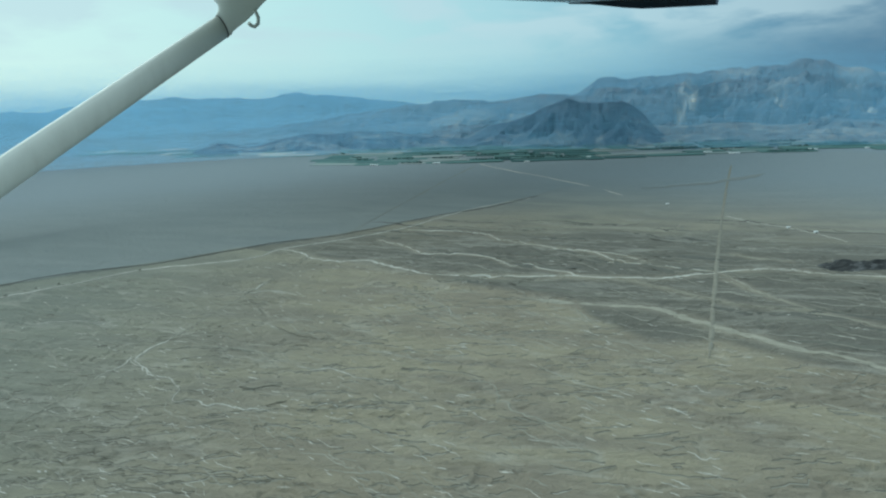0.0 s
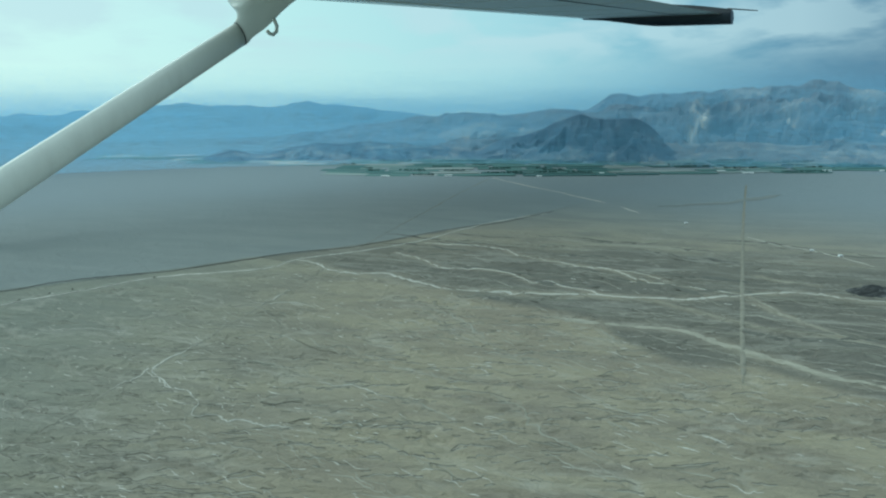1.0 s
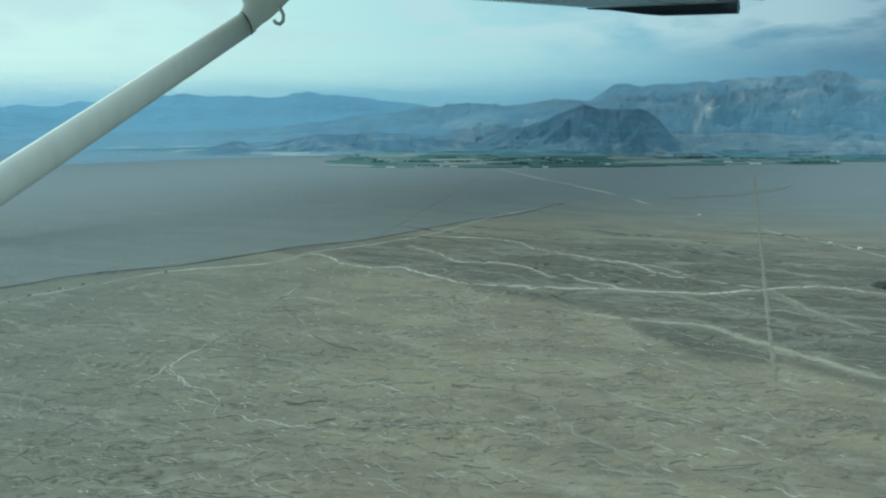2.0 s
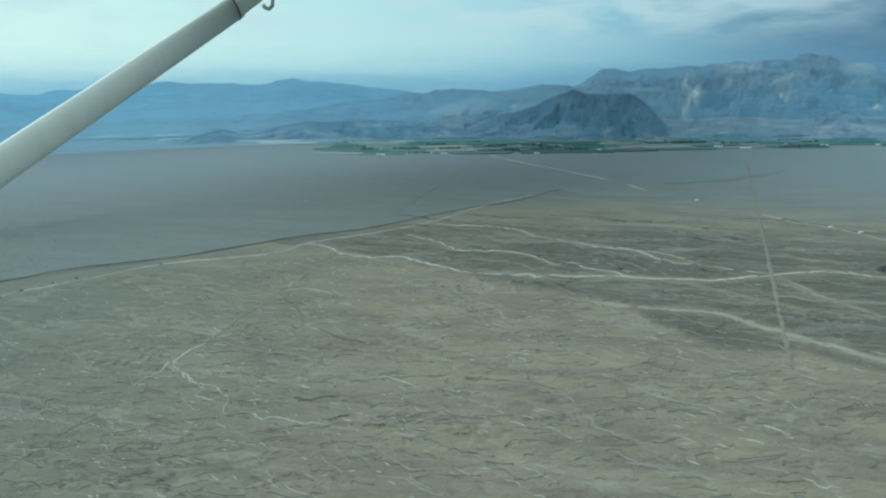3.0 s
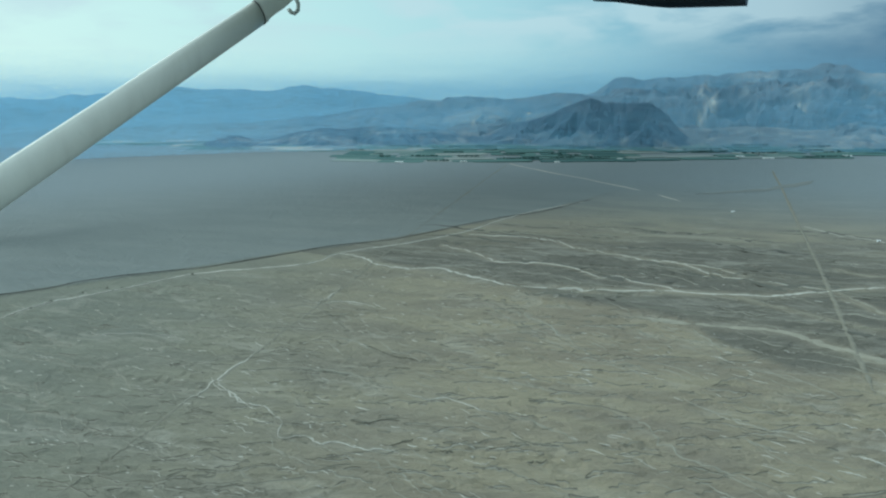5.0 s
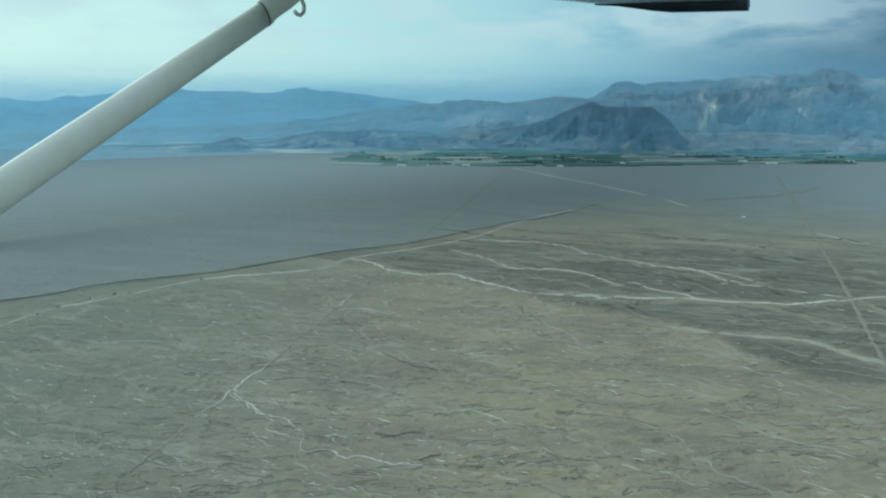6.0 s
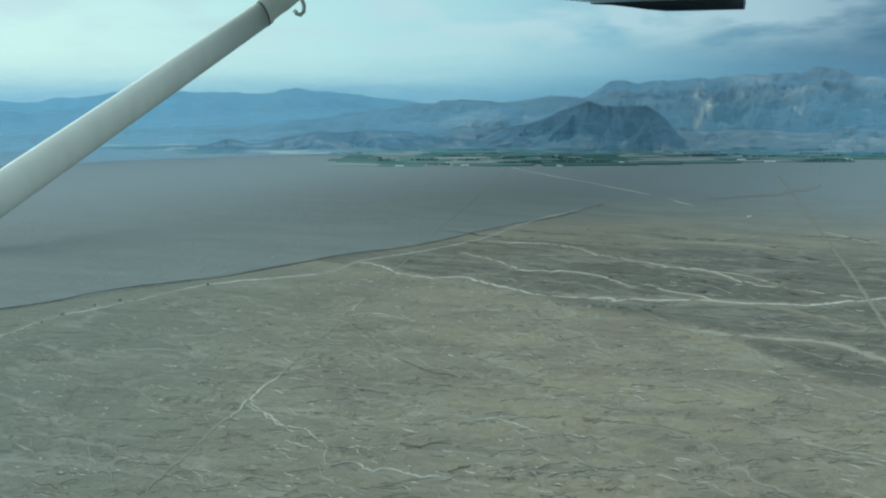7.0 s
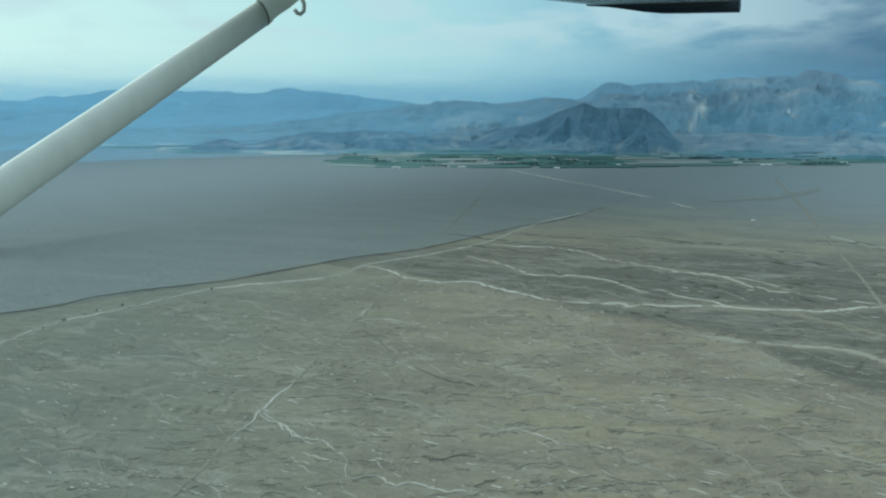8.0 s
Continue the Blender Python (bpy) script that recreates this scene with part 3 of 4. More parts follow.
build_strokes("gravel_streaks", 60, -46, 0.7, 0.05, DARK_GRAVEL, "long dark bands of gravel on the fan", 27, 0.0005, 7.5, 0.0, True)
build_strokes("silt_runnels", 270, -58, 0.06, 0.0032, SILT, "short white runnels of fine silt on the desert", 33, 0.001, 5.0, 0.8)
# straight swept lines
ribbon([(9.3, 9.78), (6.6, 7.01), (4.31, 4.62), (2.85, 3.07), (2.66, 2.87)], 0.030, 0.004, TRACK, "swept_line", "long straight faint swept line across the desert", "ground line", 0.004, 0.25)
ribbon([(5.58, 12.45), (3.76, 9.77), (2.17, 7.55), (0.76, 5.64), (0.09, 4.79), (-0.2, 4.41), (-0.48, 4.05), (-0.74, 3.7), (-1.3, 2.95)], 0.014, 0.007, TRACK, "swept_line", "long straight faint swept line crossing the dry washes", "ground line", 0.002, 1.2)
ribbon([p for p in SCARP[1:-1]], 0.006, 0.010, BANK, "stream_bank", "low cut bank along the main wash, painted dark for its shade", "bank", 0.007, 1.2)


for i, bank_line in enumerate(([(0.24, 3.6), (0.3, 3.54), (0.37, 3.54), (0.44, 3.51)], [(0.33, 3.31), (0.4, 3.31), (0.43, 3.32)], [(0.55, 4.49), (0.61, 4.34), (0.66, 4.27), (0.77, 4.16)])):
    ribbon(bank_line, 0.0045, 0.03, BANK_SHADE, "stream_bank", "thin dark line painted as shade on a winding bank", "bank", 0.005, 1.4, 3.3 * i, bends=9.0)
ribbon([(5.92, 7.85), (6.58, 7.8), (7.29, 7.84), (8.64, 8.37)], 0.17, 0.05, GREY_GRAVEL, "low_ridge", "faint low dark ridge across the far plain", "ridge", 0.006, 0.6, 5.0)


# ---- mountains ----
# Mid-path eye point; the ranges' crests are fitted to the camera's view.
PATH_MID = np.array([-0.4, 0.6])


def mountain(name, crest, depth, material, label, spur=4.0, cut=0.5, columns=260, rows=70, pale=(), front=1.0, seed=0.0, specks=0.3, ends=0.09, jag=0.12):
    """A range from the plan and height of its crest: spurs run down from it to both feet."""
    line = spline(crest, 0.15)
    k = np.linspace(0, len(line) - 1, columns)
    line = np.stack([np.interp(k, np.arange(len(line)), line[:, i]) for i in range(3)], 1)
    out = line[:, :2] - PATH_MID
    out /= np.linalg.norm(out, axis=1)[:, None]
    s = np.cumsum(np.r_[0, np.linalg.norm(np.diff(line[:, :2], axis=0), axis=1)])
    v = np.linspace(-1, 1, rows)
    S, V = np.meshgrid(s, v)
    Z = np.broadcast_to(line[:, 2] * smooth(0, ends, s / s[-1]) * smooth(0, ends, 1 - s / s[-1]), S.shape)
    Z = Z * (1 + 0.22 * (fbm(S * 3.2 / depth + seed, V * 0.6 + seed, 4) - 0.5) + jag * (fbm(S * 2.6 + seed, V * 1.5 + seed, 4) - 0.5))
    reach = np.where(V < 0, depth * front, depth)
    warp = 0.55 * depth * (fbm(S * 1.6 / depth + seed, V * 2.2 + seed, 4) - 0.5)
    ridge = 1 - np.abs(2 * fbm((S + warp) * spur / depth + seed, V * 2.6 + seed + 0.4 * warp, 5, 0.48) - 1)
    X = line[:, 0][None] + out[:, 0][None] * V * reach
    Y = line[:, 1][None] + out[:, 1][None] * V * reach
    wx, wy = fbm(X * 1.1 * spur / depth + seed, Y * 1.1 * spur / depth, 4) - 0.5, fbm(X * 1.1 * spur / depth, Y * 1.1 * spur / depth + seed, 4) - 0.5
    f = 0.85 * spur / depth
    crag = 1 - np.abs(2 * fbm((X + 1.1 * wx / f) * f + seed, (Y + 1.1 * wy / f) * f, 6, 0.52) - 1)
    ridge = 0.25 * ridge + 0.75 * crag
    slope = np.clip(1 - np.abs(V), 0, 1) ** 1.15
    mid = 4 * slope * (1 - slope)
    H = Z * (slope - 1.45 * cut * mid * smooth(0.05, 0.8, 1 - ridge) - 0.15 * mid * (fbm(S * 3 + seed, V * 5, 4) - 0.5))
    H = H + 0.08 * Z * (fbm(S * 2.2 + seed, V * 3, 5) - 0.5) * (slope > 0) - 0.03 * (1 - slope)
    me = grid_mesh(name, np.stack([X, Y, H - fall(X, Y)], -1), material)
    scree = specks * smooth(0.54, 0.72, fbm(S * 1.1 + seed + 5, V * 4 + 3, 5))
    scree = np.maximum(scree, specks * smooth(0.35, 0.1, slope) * smooth(0.45, 0.6, fbm(S * 0.7 + 2, V * 2, 3)))
    for px, py, size in pale:
        ox, oy = np.array([px, py]) - PATH_MID
        ox, oy = ox / math.hypot(ox, oy), oy / math.hypot(ox, oy)
        down, over = (X - px) * ox + (Y - py) * oy, (Y - py) * ox - (X - px) * oy
        over = over + 0.9 * size * (fbm(X * 0.9 / size, Y * 0.9 / size, 3) - 0.5)
        chute = np.exp(-((down / (2.8 * size)) ** 2 + (over / (0.5 * size)) ** 2) ** 2)
        scree = np.maximum(scree, chute * smooth(0.25, 0.6, fbm(X * 1.6 / size, Y * 1.6 / size + seed, 4)))
    set_attribute(me, "scree", scree)
    return tagged(new(name, me), label, "mountain")


mountain("hill", [(7.0, 18.1, -0.05), (7.54, 17.86, 0.08), (8.33, 17.48, 0.48), (9.03, 17.09, 0.63), (9.46, 16.84, 0.89), (9.82, 16.62, 1.04), (10.17, 16.39, 1.08), (10.52, 16.15, 1.04), (10.97, 15.82, 1.01), (11.31, 15.57, 0.91), (11.64, 15.3, 0.6), (11.82, 15.15, 0.32), (12.1, 14.9, 0.05)], 2.6, ROCK_SHADED, "bare rocky hill beyond the farmland, painted dark for cloud shade", 4.4, 0.42, 360, 110, front=0.75, seed=3.0, pale=[(9.72, 14.5, 0.2), (11.9, 14.7, 0.25)], specks=0.4, ends=0.02)
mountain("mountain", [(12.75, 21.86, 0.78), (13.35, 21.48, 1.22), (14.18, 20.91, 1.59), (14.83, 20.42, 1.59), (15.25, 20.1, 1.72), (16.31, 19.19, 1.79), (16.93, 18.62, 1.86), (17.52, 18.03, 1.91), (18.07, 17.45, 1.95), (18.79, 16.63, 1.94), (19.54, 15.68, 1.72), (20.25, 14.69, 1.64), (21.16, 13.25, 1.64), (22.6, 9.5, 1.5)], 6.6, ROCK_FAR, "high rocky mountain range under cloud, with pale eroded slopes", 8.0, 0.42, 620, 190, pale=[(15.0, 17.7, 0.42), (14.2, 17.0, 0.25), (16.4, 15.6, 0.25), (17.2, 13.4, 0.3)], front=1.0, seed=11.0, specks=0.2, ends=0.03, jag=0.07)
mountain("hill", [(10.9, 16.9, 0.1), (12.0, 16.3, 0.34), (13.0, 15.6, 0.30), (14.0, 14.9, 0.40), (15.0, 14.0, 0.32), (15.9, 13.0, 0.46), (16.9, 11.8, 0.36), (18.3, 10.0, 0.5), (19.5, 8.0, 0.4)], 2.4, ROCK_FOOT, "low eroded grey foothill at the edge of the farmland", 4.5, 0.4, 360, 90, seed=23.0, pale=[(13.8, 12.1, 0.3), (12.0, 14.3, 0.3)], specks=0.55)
mountain("hill", [(6.42, 20.99, 0.11), (7.21, 20.71, 0.41), (7.89, 20.44, 0.6), (8.65, 20.1, 0.82), (9.39, 19.74, 0.92), (10.11, 19.35, 0.91), (10.68, 19.03, 0.99), (11.09, 18.77, 1.03), (11.84, 18.27, 0.95), (12.63, 17.7, 0.56)], 3.4, ROCK_HAZED, "bare rocky hill with pale gullies behind the farmland", 5.0, 0.42, 360, 120, seed=31.0, pale=[(10.6, 18.5, 0.3), (9.6, 18.9, 0.2), (8.0, 19.2, 0.2)], specks=0.5, ends=0.03)
mountain("hill", [(0.55, 24.58, 0.08), (2.74, 24.39, 0.33), (4.83, 24.02, 0.57), (6.58, 23.56, 0.79), (7.89, 23.12, 0.95), (8.91, 22.72, 1.02), (10.02, 22.22, 1.08), (11.17, 21.63, 1.11), (12.42, 20.89, 1.15), (13.61, 20.08, 1.0)], 4.2, ROCK_HAZED, "long ridge behind the nearer hills, haze painted into its rock", 4.0, 0.25, seed=37.0, specks=0.15, ends=0.04)
mountain("hill", [(0.63, 19.57, 0.02), (1.17, 19.54, 0.17), (1.57, 19.5, 0.24), (1.89, 19.46, 0.10), (2.3, 19.41, 0.10), (2.79, 19.33, 0.21), (3.13, 19.27, 0.28), (3.62, 19.17, 0.36), (4.32, 19.01, 0.34), (4.87, 18.85, 0.41), (5.57, 18.64, 0.37), (6.26, 18.39, 0.28), (7.3, 18.0, 0.16), (8.3, 17.4, 0.05)], 1.7, ROCK_SHADED, "low eroded foothill beside the valley fields", 4.0, 0.45, 360, 80, seed=41.0, pale=[(2.7, 18.6, 0.14), (4.9, 18.1, 0.2), (6.9, 17.5, 0.2), (5.8, 17.6, 0.15)], specks=0.45, ends=0.02)
mountain("far_hills", [(-9.77, 24.32, 0.44), (-5.4, 25.6, 0.37), (-4.04, 25.84, 0.39), (-0.99, 26.09, 0.5), (2.8, 25.9, 0.62), (5.38, 25.44, 0.73), (7.98, 24.68, 0.85), (11.58, 23.11, 0.95)], 5.0, ROCK_HAZE_BLUE, "band of smooth hills beyond the valley, painted blue for haze", 3.0, 0.25, seed=53.0, specks=0.15)
mountain("far_ridge", [(-16.0, 23.0, 1.0), (-11.97, 25.0, 1.05), (-8.11, 26.48, 1.07), (-4.15, 27.34, 1.13), (-1.77, 27.57, 1.32), (0.48, 27.59, 1.41), (1.2, 27.55, 1.35), (2.88, 27.4, 1.43), (4.6, 27.13, 1.47), (5.4, 26.95, 1.44), (6.4, 26.7, 1.32), (8.51, 26.09, 1.0), (12.31, 24.42, 0.8), (15.73, 22.25, 0.7)], 3.0, ROCK_HAZE_BLUE, "long ridge on the horizon, painted pale blue for haze", 3.0, 0.2, seed=61.0, specks=0.0, jag=0.02)


# ---- haze before the mountains: thin solid blue strips with gaps stand in for it ----
def haze_material():
    """Solid blue, lit on both faces, that stands in for haze."""
    m = Mat("haze_strip", 1.0)
    m.t.nodes.remove(m.bsdf)
    face, back, both = m.t.nodes.new("ShaderNodeBsdfDiffuse"), m.t.nodes.new("ShaderNodeBsdfTranslucent"), m.t.nodes.new("ShaderNodeMixShader")
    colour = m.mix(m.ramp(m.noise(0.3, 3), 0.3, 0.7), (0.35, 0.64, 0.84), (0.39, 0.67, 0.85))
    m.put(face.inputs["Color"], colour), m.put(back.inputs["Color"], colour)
    both.inputs[0].default_value = 0.5
    m.t.links.new(face.outputs[0], both.inputs[1]), m.t.links.new(back.outputs[0], both.inputs[2])
    m.t.links.new(both.outputs[0], m.t.nodes["Material Output"].inputs["Surface"])
    return m.mat


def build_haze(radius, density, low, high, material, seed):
    """One screen of added haze strips round the valley: short and level, each at a height of its own, thinner from low
    to high.
    """
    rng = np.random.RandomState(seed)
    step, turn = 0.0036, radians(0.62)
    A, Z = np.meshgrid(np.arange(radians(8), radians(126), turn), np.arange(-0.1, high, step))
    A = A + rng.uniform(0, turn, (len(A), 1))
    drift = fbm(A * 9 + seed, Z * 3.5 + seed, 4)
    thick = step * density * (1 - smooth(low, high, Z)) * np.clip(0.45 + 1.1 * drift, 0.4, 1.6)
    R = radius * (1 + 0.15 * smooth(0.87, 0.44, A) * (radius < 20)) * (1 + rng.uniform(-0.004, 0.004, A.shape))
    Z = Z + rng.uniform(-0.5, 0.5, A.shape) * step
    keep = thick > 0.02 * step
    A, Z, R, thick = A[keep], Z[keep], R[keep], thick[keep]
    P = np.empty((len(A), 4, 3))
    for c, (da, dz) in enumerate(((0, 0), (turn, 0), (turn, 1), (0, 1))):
        P[:, c] = np.stack([PATH_MID[0] + R * np.cos(A + da), PATH_MID[1] + R * np.sin(A + da), Z + dz * thick], -1)
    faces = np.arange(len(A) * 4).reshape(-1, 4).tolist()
    tagged(new("haze", mesh_from("haze", P.reshape(-1, 3), faces, material, False)), "fine blue strips standing in for haze before the mountains", "haze", kind="stuff")


HAZE_STRIP = haze_material()
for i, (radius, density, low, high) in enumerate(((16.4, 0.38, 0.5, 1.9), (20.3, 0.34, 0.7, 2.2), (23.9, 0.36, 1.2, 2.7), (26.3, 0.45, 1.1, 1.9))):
    build_haze(radius, density, low, high, HAZE_STRIP, 5 + i)


# ---- things: helpers ----
def part(name, bm, material, parent, label=""):
    me = bpy.data.meshes.new(name)
    bmesh.ops.scale(bm, vec=(PLAN, PLAN, PLAN), verts=bm.verts)
    bm.to_mesh(me)
    bm.free()
    me.materials.append(material)
    ob = new(name, me)
    ob.parent = parent
    return tagged(ob, label)


def thing(name, at, label, category, group="", kind=""):
    ob = new(name)
    ob.location = Vector(at) * PLAN
    ob.empty_display_size = 0.1 * PLAN
    return tagged(ob, label, category, group, kind)


def loft(rings, cap=True):
    """A skin over rings of points."""
    bm = bmesh.new()
    vs = [[bm.verts.new(p) for p in ring] for ring in rings]
    n = len(rings[0])
    for a, b in zip(vs[:-1], vs[1:]):
        for i in range(n):
            f = bm.faces.new((a[i], a[(i + 1) % n], b[(i + 1) % n], b[i]))
            f.smooth = True
    if cap:
        bm.faces.new(vs[0][::-1])
        bm.faces.new(vs[-1])
    bmesh.ops.recalc_face_normals(bm, faces=bm.faces)
    return bm


def ground_z(x, y):
    return float(height(np.array([x]), np.array([y]))[0])


# ---- valley farmland ----
def build_farmland():
    rng = random.Random(5)
    farm = thing("farmland", (8.0, 13.5, 0.0), "strip of green irrigated fields along the valley floor", "farmland", kind="structure")
    near = [(2.3, 14.5), (4.56, 13.3), (5.71, 12.85), (7.77, 12.1), (10.0, 11.5), (11.2, 11.1), (13.0, 10.4), (16.5, 8.6), (20.0, 6.2)]
    line = spline(near, 0.2)
    unit = bmesh.new()
    bmesh.ops.create_cube(unit, size=1.0)
    bmesh.ops.bevel(unit, geom=[e for e in unit.edges if abs(e.verts[0].co.z - e.verts[1].co.z) > 0.5], offset=0.08, segments=1, affect="EDGES")
    me = bpy.data.meshes.new("field")
    unit.to_mesh(me)
    unit.free()
    me.materials.append(CROP)
    hedge_spots, pale_spots = [], []
    s = np.cumsum(np.r_[0, np.linalg.norm(np.diff(line, axis=0), axis=1)])
    for row in range(9):
        pos = rng.uniform(0, 0.3)
        while pos < s[-1] - 0.6:
            length, deep = rng.uniform(0.35, 1.25), rng.uniform(0.30, 0.46)
            j = int(np.searchsorted(s, pos + length / 2))
            j = min(max(j, 1), len(line) - 2)
            t = line[j + 1] - line[j - 1]
            t = t / np.linalg.norm(t)
            n = np.array([-t[1], t[0]])
            p = line[j] + n * (0.18 + row * 0.46 + rng.uniform(-0.06, 0.06))
            narrow = 9 if p[0] > 7 else (5 + p[0] * 0.5)
            if row < narrow and rng.random() < 0.93:
                f = new("field", me)
                f.parent = farm
                f.matrix_parent_inverse = Matrix.Translation(Vector((-8.0, -13.5, 0.0)) * PLAN) @ Matrix.Scale(PLAN, 4)
                f.matrix_basis = Matrix.Translation((p[0], p[1], 0.008 + 0.004 * rng.random())) @ Matrix.Rotation(math.atan2(t[1], t[0]) + rng.uniform(-0.12, 0.12), 4, "Z") @ Matrix.Diagonal((length * 0.95, deep * 0.92, 0.014, 1))
                if rng.random() < 0.34:
                    hedge_spots.append((p - n * deep * 0.5, t, length * rng.uniform(0.4, 1.0)))
                elif rng.random() < 0.35:
                    pale_spots.append((p - n * deep * 0.5, t, length))
            pos += length
    # rows of trees between the fields, as many small clumps
    clump = bmesh.new()
    bmesh.ops.create_icosphere(clump, subdivisions=1, radius=1.0)
    cv, cf = [v.co.copy() for v in clump.verts], [[v.index for v in f.verts] for f in clump.faces]
    clump.free()
    verts, faces = [], []
    for p, t, length in hedge_spots:
        for k in range(int(length / 0.022)):
            q = p + t * (k * 0.022 - length / 2) + np.array([rng.uniform(-0.025, 0.025), rng.uniform(-0.025, 0.025)])
            size = rng.uniform(0.010, 0.021)
            base = len(verts)
            for c in cv:
                w = 1 + rng.uniform(-0.3, 0.3)
                verts.append((q[0] + c.x * size * w, q[1] + c.y * size * w, 0.03 + size * 0.9 + c.z * size * w))
            faces += [[base + a for a in f] for f in cf]
    trees = tagged(new("valley_trees", mesh_from("valley_trees", verts, faces, FOLIAGE, False)), "dark rows of trees between the irrigated fields", "trees", kind="stuff")
    return pale_spots


pale_spots = build_farmland()


def build_far_fields():
    """Pale and green plots far out on the flat land."""
    rng = random.Random(15)
    farm = thing("farmland", (-3.0, 20.0, 0.0), "scattered pale fields far across the plain", "farmland", kind="structure")
    green = bpy.data.objects["field"].data
    dry = green.copy()
    dry.materials[0] = STUBBLE
    line = spline([(-4.8, 26.0), (-3.02, 22.43), (-2.15, 20.96), (-1.0, 19.48), (0.16, 18.23), (1.7, 17.03), (2.6, 15.8)], 0.2)
    for i in range(90):
        j = rng.randrange(1, len(line) - 1)
        t = line[j + 1] - line[j - 1]
        f = new("field", dry if rng.random() < 0.3 else green)
        f.parent = farm
        f.matrix_parent_inverse = Matrix.Translation(Vector((3.0, -20.0, 0.0)) * PLAN) @ Matrix.Scale(PLAN, 4)
        p = line[j] + np.array([rng.uniform(0, 1.2), rng.uniform(0, 2.2)])
        f.matrix_basis = Matrix.Translation((p[0], p[1], 0.006 + 0.003 * rng.random() - float(fall(p[0], p[1])))) @ Matrix.Rotation(-0.42 + rng.uniform(-0.1, 0.1), 4, "Z") @ Matrix.Diagonal((rng.uniform(0.3, 1.1), rng.uniform(0.15, 0.5), 0.012, 1))


build_far_fields()


def build_house(at, size, turn, label):
    """A small flat-roofed building with a parapet, a door and windows."""
    L, W, H = size
    house = thing("building", (at[0], at[1], ground_z(*at)), label, "building", "white buildings on the plain")
    house.rotation_euler = (0, 0, radians(turn))
    bm = bmesh.new()
    bmesh.ops.create_cube(bm, size=1.0, matrix=Matrix.Translation((0, 0, H / 2 - 0.004)) @ Matrix.Diagonal((L, W, H + 0.008, 1)))
    part("wall", bm, LIME, house)
    bm = bmesh.new()
    bmesh.ops.create_cube(bm, size=1.0, matrix=Matrix.Translation((0, 0, H + H * 0.06)) @ Matrix.Diagonal((L * 1.05, W * 1.08, H * 0.12, 1)))
    bmesh.ops.bevel(bm, geom=bm.edges[:], offset=H * 0.02, segments=1, affect="EDGES")
    part("roof", bm, LIME, house, "white flat roof")
    for k in (-0.28, 0.28):
        bm = bmesh.new()
        bmesh.ops.create_cube(bm, size=1.0, matrix=Matrix.Translation((L * k, -W / 2 - 0.001, H * 0.55)) @ Matrix.Diagonal((L * 0.16, 0.004, H * 0.3, 1)))
        part("window", bm, BLACK_PAINT, house, "small dark window")
    bm = bmesh.new()
    bmesh.ops.create_cube(bm, size=1.0, matrix=Matrix.Translation((0, -W / 2 - 0.001, H * 0.36)) @ Matrix.Diagonal((L * 0.14, 0.004, H * 0.7, 1)))
    part("door", bm, BLACK_PAINT, house, "dark door")


build_house((5.43, 6.68), (0.034, 0.024, 0.014), -23, "small white flat-roofed building alone on the desert plain")
build_house((5.53, 4.71), (0.034, 0.022, 0.014), -23, "small white flat-roofed building beside a pale wash")
build_house((5.48, 4.98), (0.03, 0.02, 0.012), -30, "small white flat-roofed building beside a pale wash")
rng_b = random.Random(9)
for p, t, length in pale_spots[:14]:
    build_house((p[0], p[1]), (rng_b.uniform(0.08, 0.24), 0.06, 0.016), math.degrees(math.atan2(t[1], t[0])), "long low white farm building among the valley fields")


def build_outcrop():
    """Dark crag standing out of the fan: several worn peaks."""
    n, m = 130, 60
    a, b = np.linspace(-0.1, 1.1, n), np.linspace(-1, 1, m)
    A, B = np.meshgrid(a, b)
    along, across = np.array([0.886, -0.463]), np.array([0.463, 0.886])
    X = 4.58 + A * 0.95 * along[0] + B * 0.13 * across[0]
    Y = 3.83 + A * 0.95 * along[1] + B * 0.13 * across[1]
    env = smooth(-0.1, 0.16, A) * smooth(1.1, 0.8, A) * np.clip(1 - np.abs(B), 0, 1) ** 0.8
    ridge = 1 - np.abs(2 * fbm(A * 7 + 2, B * 1.6 + 4, 4) - 1)
    Z = height(X, Y) - 0.01 + env * (0.012 + 0.062 * ridge * (0.6 + 0.5 * fbm(A * 12, B * 6, 3)))
    me = grid_mesh("rock_outcrop", np.stack([X, Y, Z], -1), OUTCROP)
    set_attribute(me, "scree", smooth(0.55, 0.7, fbm(A * 9, B * 5, 3)))
    tagged(new("rock_outcrop", me), "black craggy rock outcrop rising from the gravel fan", "rock")


build_outcrop()


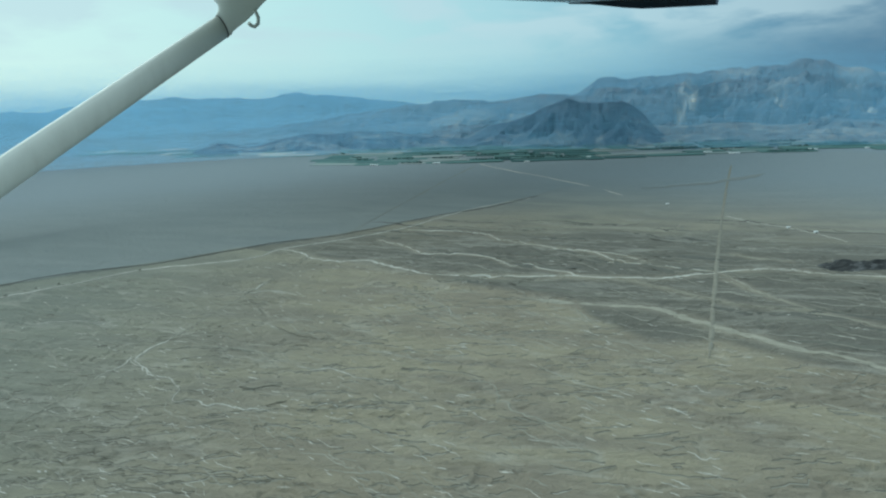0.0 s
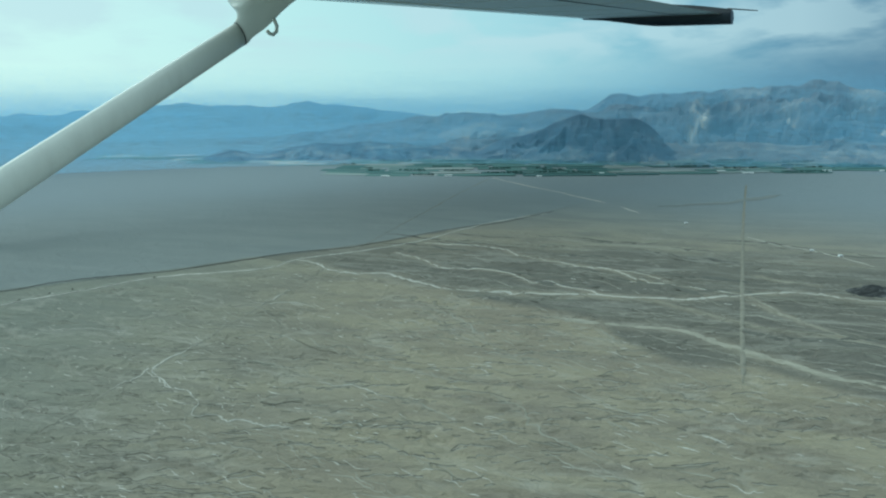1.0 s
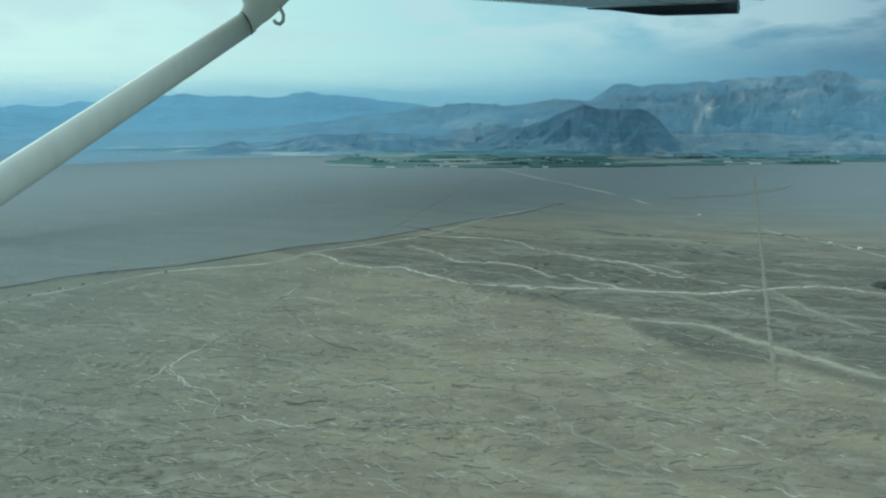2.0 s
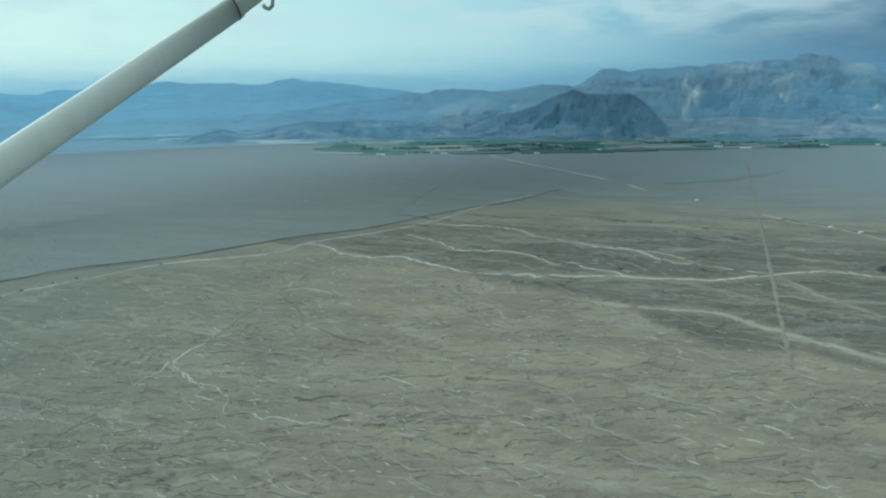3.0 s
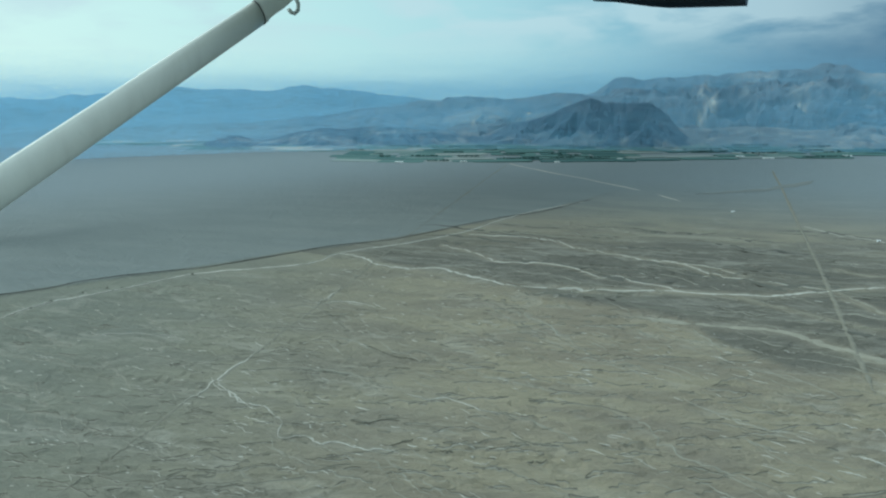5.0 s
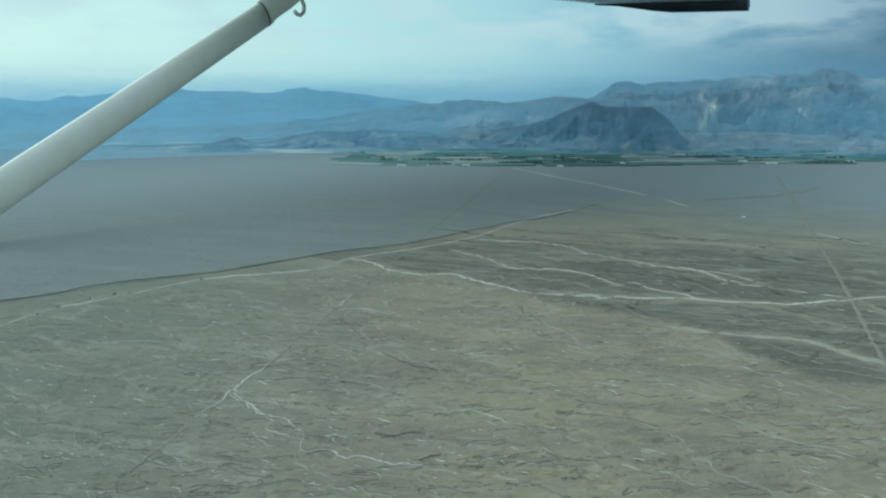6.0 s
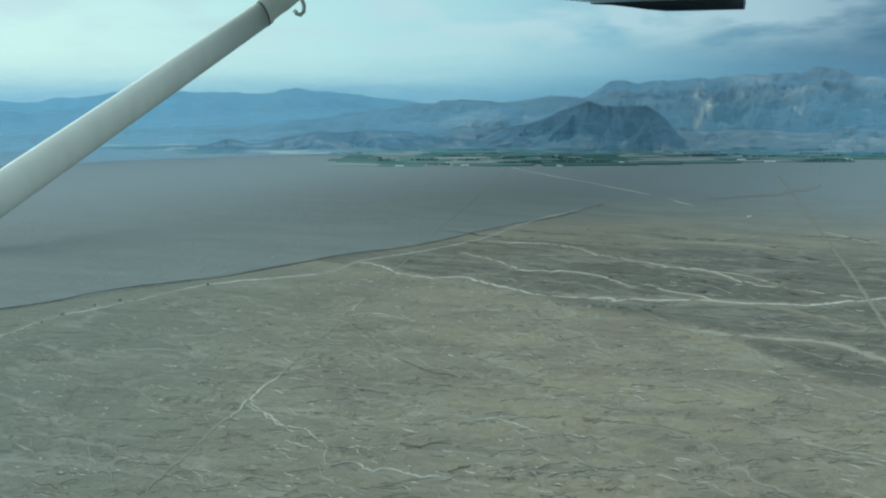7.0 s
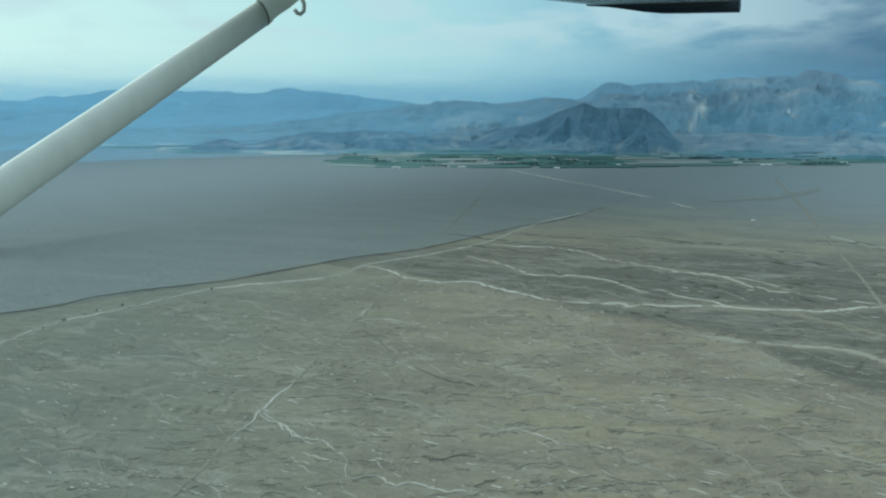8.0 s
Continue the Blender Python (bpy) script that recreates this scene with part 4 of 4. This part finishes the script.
def build_shrub(at, size, seed):
    """A desert shrub: short forked stems and a crown of small clumps."""
    rng = random.Random(seed)
    shrub = thing("shrub", (at[0], at[1], ground_z(*at)), "dark green desert shrub beside the main wash", "shrub", "shrubs along the wash")
    bm = bmesh.new()
    for k in range(4):
        turn = rng.uniform(0, 6.28)
        m = Matrix.Rotation(turn, 4, "Z") @ Matrix.Rotation(rng.uniform(0.2, 0.6), 4, "X") @ Matrix.Translation((0, 0, size * 0.35))
        bmesh.ops.create_cone(bm, segments=6, radius1=size * 0.07, radius2=size * 0.03, depth=size * 0.8, matrix=m)
    part("stem", bm, BANK, shrub)
    bm = bmesh.new()
    for k in range(26):
        v = Vector((rng.gauss(0, 0.42), rng.gauss(0, 0.42), rng.uniform(0.35, 1.1))) * size
        m = Matrix.Translation(v) @ Matrix.Rotation(rng.uniform(0, 3), 4, "X") @ Matrix.Diagonal((1, 0.7, 0.6, 1))
        bmesh.ops.create_icosphere(bm, subdivisions=1, radius=size * rng.uniform(0.14, 0.28), matrix=m)
    part("crown", bm, SCRUB, shrub)


for i, (x, y) in enumerate([(-1.4, 5.77), (-1.32, 5.84), (-1.21, 5.94), (-1.1, 6.03), (-1.03, 6.07), (-0.88, 6.12), (-0.84, 6.06), (-0.78, 6.1), (-0.29, 6.27), (-1.57, 5.65), (-1.72, 5.56)]):
    build_shrub((x, y), 0.006 + 0.0025 * ((i * 7) % 3), i)


# ---- the aircraft's wing ----
def oval(centre, axis, wide, thick, spread, count=24):
    """A ring of points round an axis; wide along spread."""
    ax = Vector(axis).normalized()
    a = (Vector(spread) - ax * ax.dot(Vector(spread))).normalized()
    b = ax.cross(a)
    return [Vector(centre) + a * (wide / 2 * math.cos(t)) + b * (thick / 2 * math.sin(t)) for t in (2 * math.pi * i / count for i in range(count))]


def build_wing():
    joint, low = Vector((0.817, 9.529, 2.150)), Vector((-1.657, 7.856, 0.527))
    # Oversized and hung far out, placed to hold its spot in the camera's view.
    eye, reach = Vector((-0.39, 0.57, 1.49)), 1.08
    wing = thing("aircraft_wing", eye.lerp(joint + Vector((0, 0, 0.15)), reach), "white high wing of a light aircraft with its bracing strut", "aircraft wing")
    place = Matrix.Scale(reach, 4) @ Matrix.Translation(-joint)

    def add(name, bm, material, label="", parent=wing):
        if parent is wing:
            bmesh.ops.transform(bm, matrix=place, verts=bm.verts)
        return part(name, bm, material, parent, label)

    axis = low - joint
    chord_way = Vector((0.74, -0.67, 0.0))
    up = Vector((0, 0, 1))
    rings = [oval(joint + axis * k, axis, 0.285 + 0.045 * k, 0.13, up) for k in np.linspace(-0.02, 1.14, 12)]
    add("strut", loft(rings), STRUT_PAINT, "cream painted streamlined strut")
    add("strut_seam", loft([oval(joint + axis * k, axis, 0.295, 0.14, up) for k in (0.002, 0.005)]), BLACK_PAINT, "dark joint line")
    # fairing widening from the strut's head to the wing
    rings = []
    for k in np.linspace(0, 1, 9):
        e = k * k * (3 - 2 * k)
        c = joint.lerp(joint + chord_way * 0.40 + up * 0.44, k)
        rings.append(oval(c, (-axis).normalized().lerp(up, e), 0.296 + 0.85 * e * k, 0.15 + 0.12 * e, (-up).lerp(chord_way, e)))
    add("strut_fairing", loft(rings), STRUT_PAINT, "cream fairing at the strut's head")
    # tie-down hook
    pts = [Vector((1.18, 9.22, 2.29)) + Vector((0.81, 0.59, 0)) * a + up * b for a, b in ((0, 0.02), (0.05, -0.06), (0.04, -0.13), (-0.02, -0.17), (-0.08, -0.16), (-0.11, -0.13))]
    hook_rings = []
    for i, p in enumerate(pts):
        way = pts[min(i + 1, len(pts) - 1)] - pts[max(i - 1, 0)]
        hook_rings.append(oval(p, way, 0.045, 0.045, Vector((0.59, -0.81, 0.1)), 10))
    add("tie_down_hook", loft(hook_rings), STRUT_PAINT, "small curved tie-down hook")
    # wing panel
    lead_in, lead_tip = Vector((-3.3, 6.22, 2.235)), Vector((9.45, 15.62, 3.22))
    chord = Vector((2.33, -2.10, -0.03))

    def section(k, grow=1.0, thick=0.30):
        lead = lead_in.lerp(lead_tip, k)
        ch = chord * (1.18 - 0.18 * k) * grow
        pts2 = [(0.0, 0.12), (0.03, 0.03), (0.12, 0.0), (0.35, 0.0), (0.65, 0.0), (0.97, 0.02), (1.0, 0.05), (0.97, 0.08), (0.7, 0.45), (0.4, 0.85), (0.2, 1.0), (0.08, 0.8), (0.02, 0.4)]
        return [lead + ch * a + up * (thick * b) for a, b in pts2]

    add("wing_panel", loft([section(k) for k in np.linspace(0.27, 1, 12)]), SHADED_PAINT, "white wing underside painted tan for shade, with grimy streaks")
    # Paler strip that paints the sky's sheen along the leading edge.
    def nose(k):
        lead, ch = lead_in.lerp(lead_tip, k), chord * (1.18 - 0.18 * k)
        return [lead + ch * a + up * b for a, b in ((-0.004, 0.05), (0.024, 0.003), (0.12, -0.006), (0.26 - 0.14 * k, -0.006), (0.26 - 0.14 * k, 0.01), (0.05, 0.02))]

    add("leading_edge", loft([nose(k) for k in np.linspace(0.275, 0.995, 14)]), STRUT_PAINT, "leading edge strip painted paler for sky sheen")
    # skin laps across the underside
    for k in (0.38, 0.5, 0.62, 0.74, 0.86):
        lead = lead_in.lerp(lead_tip, k)
        ch = chord * (1.18 - 0.18 * k)
        span = (lead_tip - lead_in).normalized()
        ring = lambda o: [lead + ch * 0.12 + span * o + up * -0.006, lead + ch * 0.95 + span * o + up * 0.0, lead + ch * 0.95 + span * o + up * 0.02, lead + ch * 0.12 + span * o + up * 0.02]
        add("skin_lap", loft([ring(0), ring(0.035)]), STRUT_PAINT)
    # aileron split along the rear of the underside
    lead = [lead_in.lerp(lead_tip, k) + chord * (1.18 - 0.18 * k) * 0.72 for k in (0.5, 0.97)]
    ring = lambda p: [p + up * -0.006, p + chord * 0.012 + up * -0.006, p + chord * 0.012 + up * 0.02, p + up * 0.02]
    add("aileron_gap", loft([ring(lead[0]), ring(lead[1])]), BLACK_PAINT, "dark hinge gap")
    # drooped black tip
    span = (lead_tip - lead_in).normalized()
    tip_rings = []
    for a in np.linspace(0, 1, 9):
        p = lead_tip + chord * (a * 1.06)
        drop = 0.02 + 0.20 * smooth(0.0, 0.55, a)
        top = 0.05 + 0.22 * math.sin(math.pi * min(0.95, 0.12 + a * 0.8))
        tip_rings.append([p + span * -0.02 + up * top, p + span * 0.22 + up * (top * 0.6), p + span * 0.34 + up * -drop * 0.4, p + span * 0.26 + up * -drop, p + span * 0.04 + up * -drop * 0.9, p + span * -0.02 + up * -0.01])
    add("wing_tip", loft(tip_rings), BLACK_PAINT, "drooped black wing tip")
    a, b = lead_tip + chord * 1.03 + up * 0.12, Vector((12.35, 13.05, 3.24))
    add("static_wick", loft([oval(a, b - a, 0.035, 0.035, up, 8), oval(b, b - a, 0.02, 0.02, up, 8)]), BLACK_PAINT, "thin trailing static wick")


build_wing()
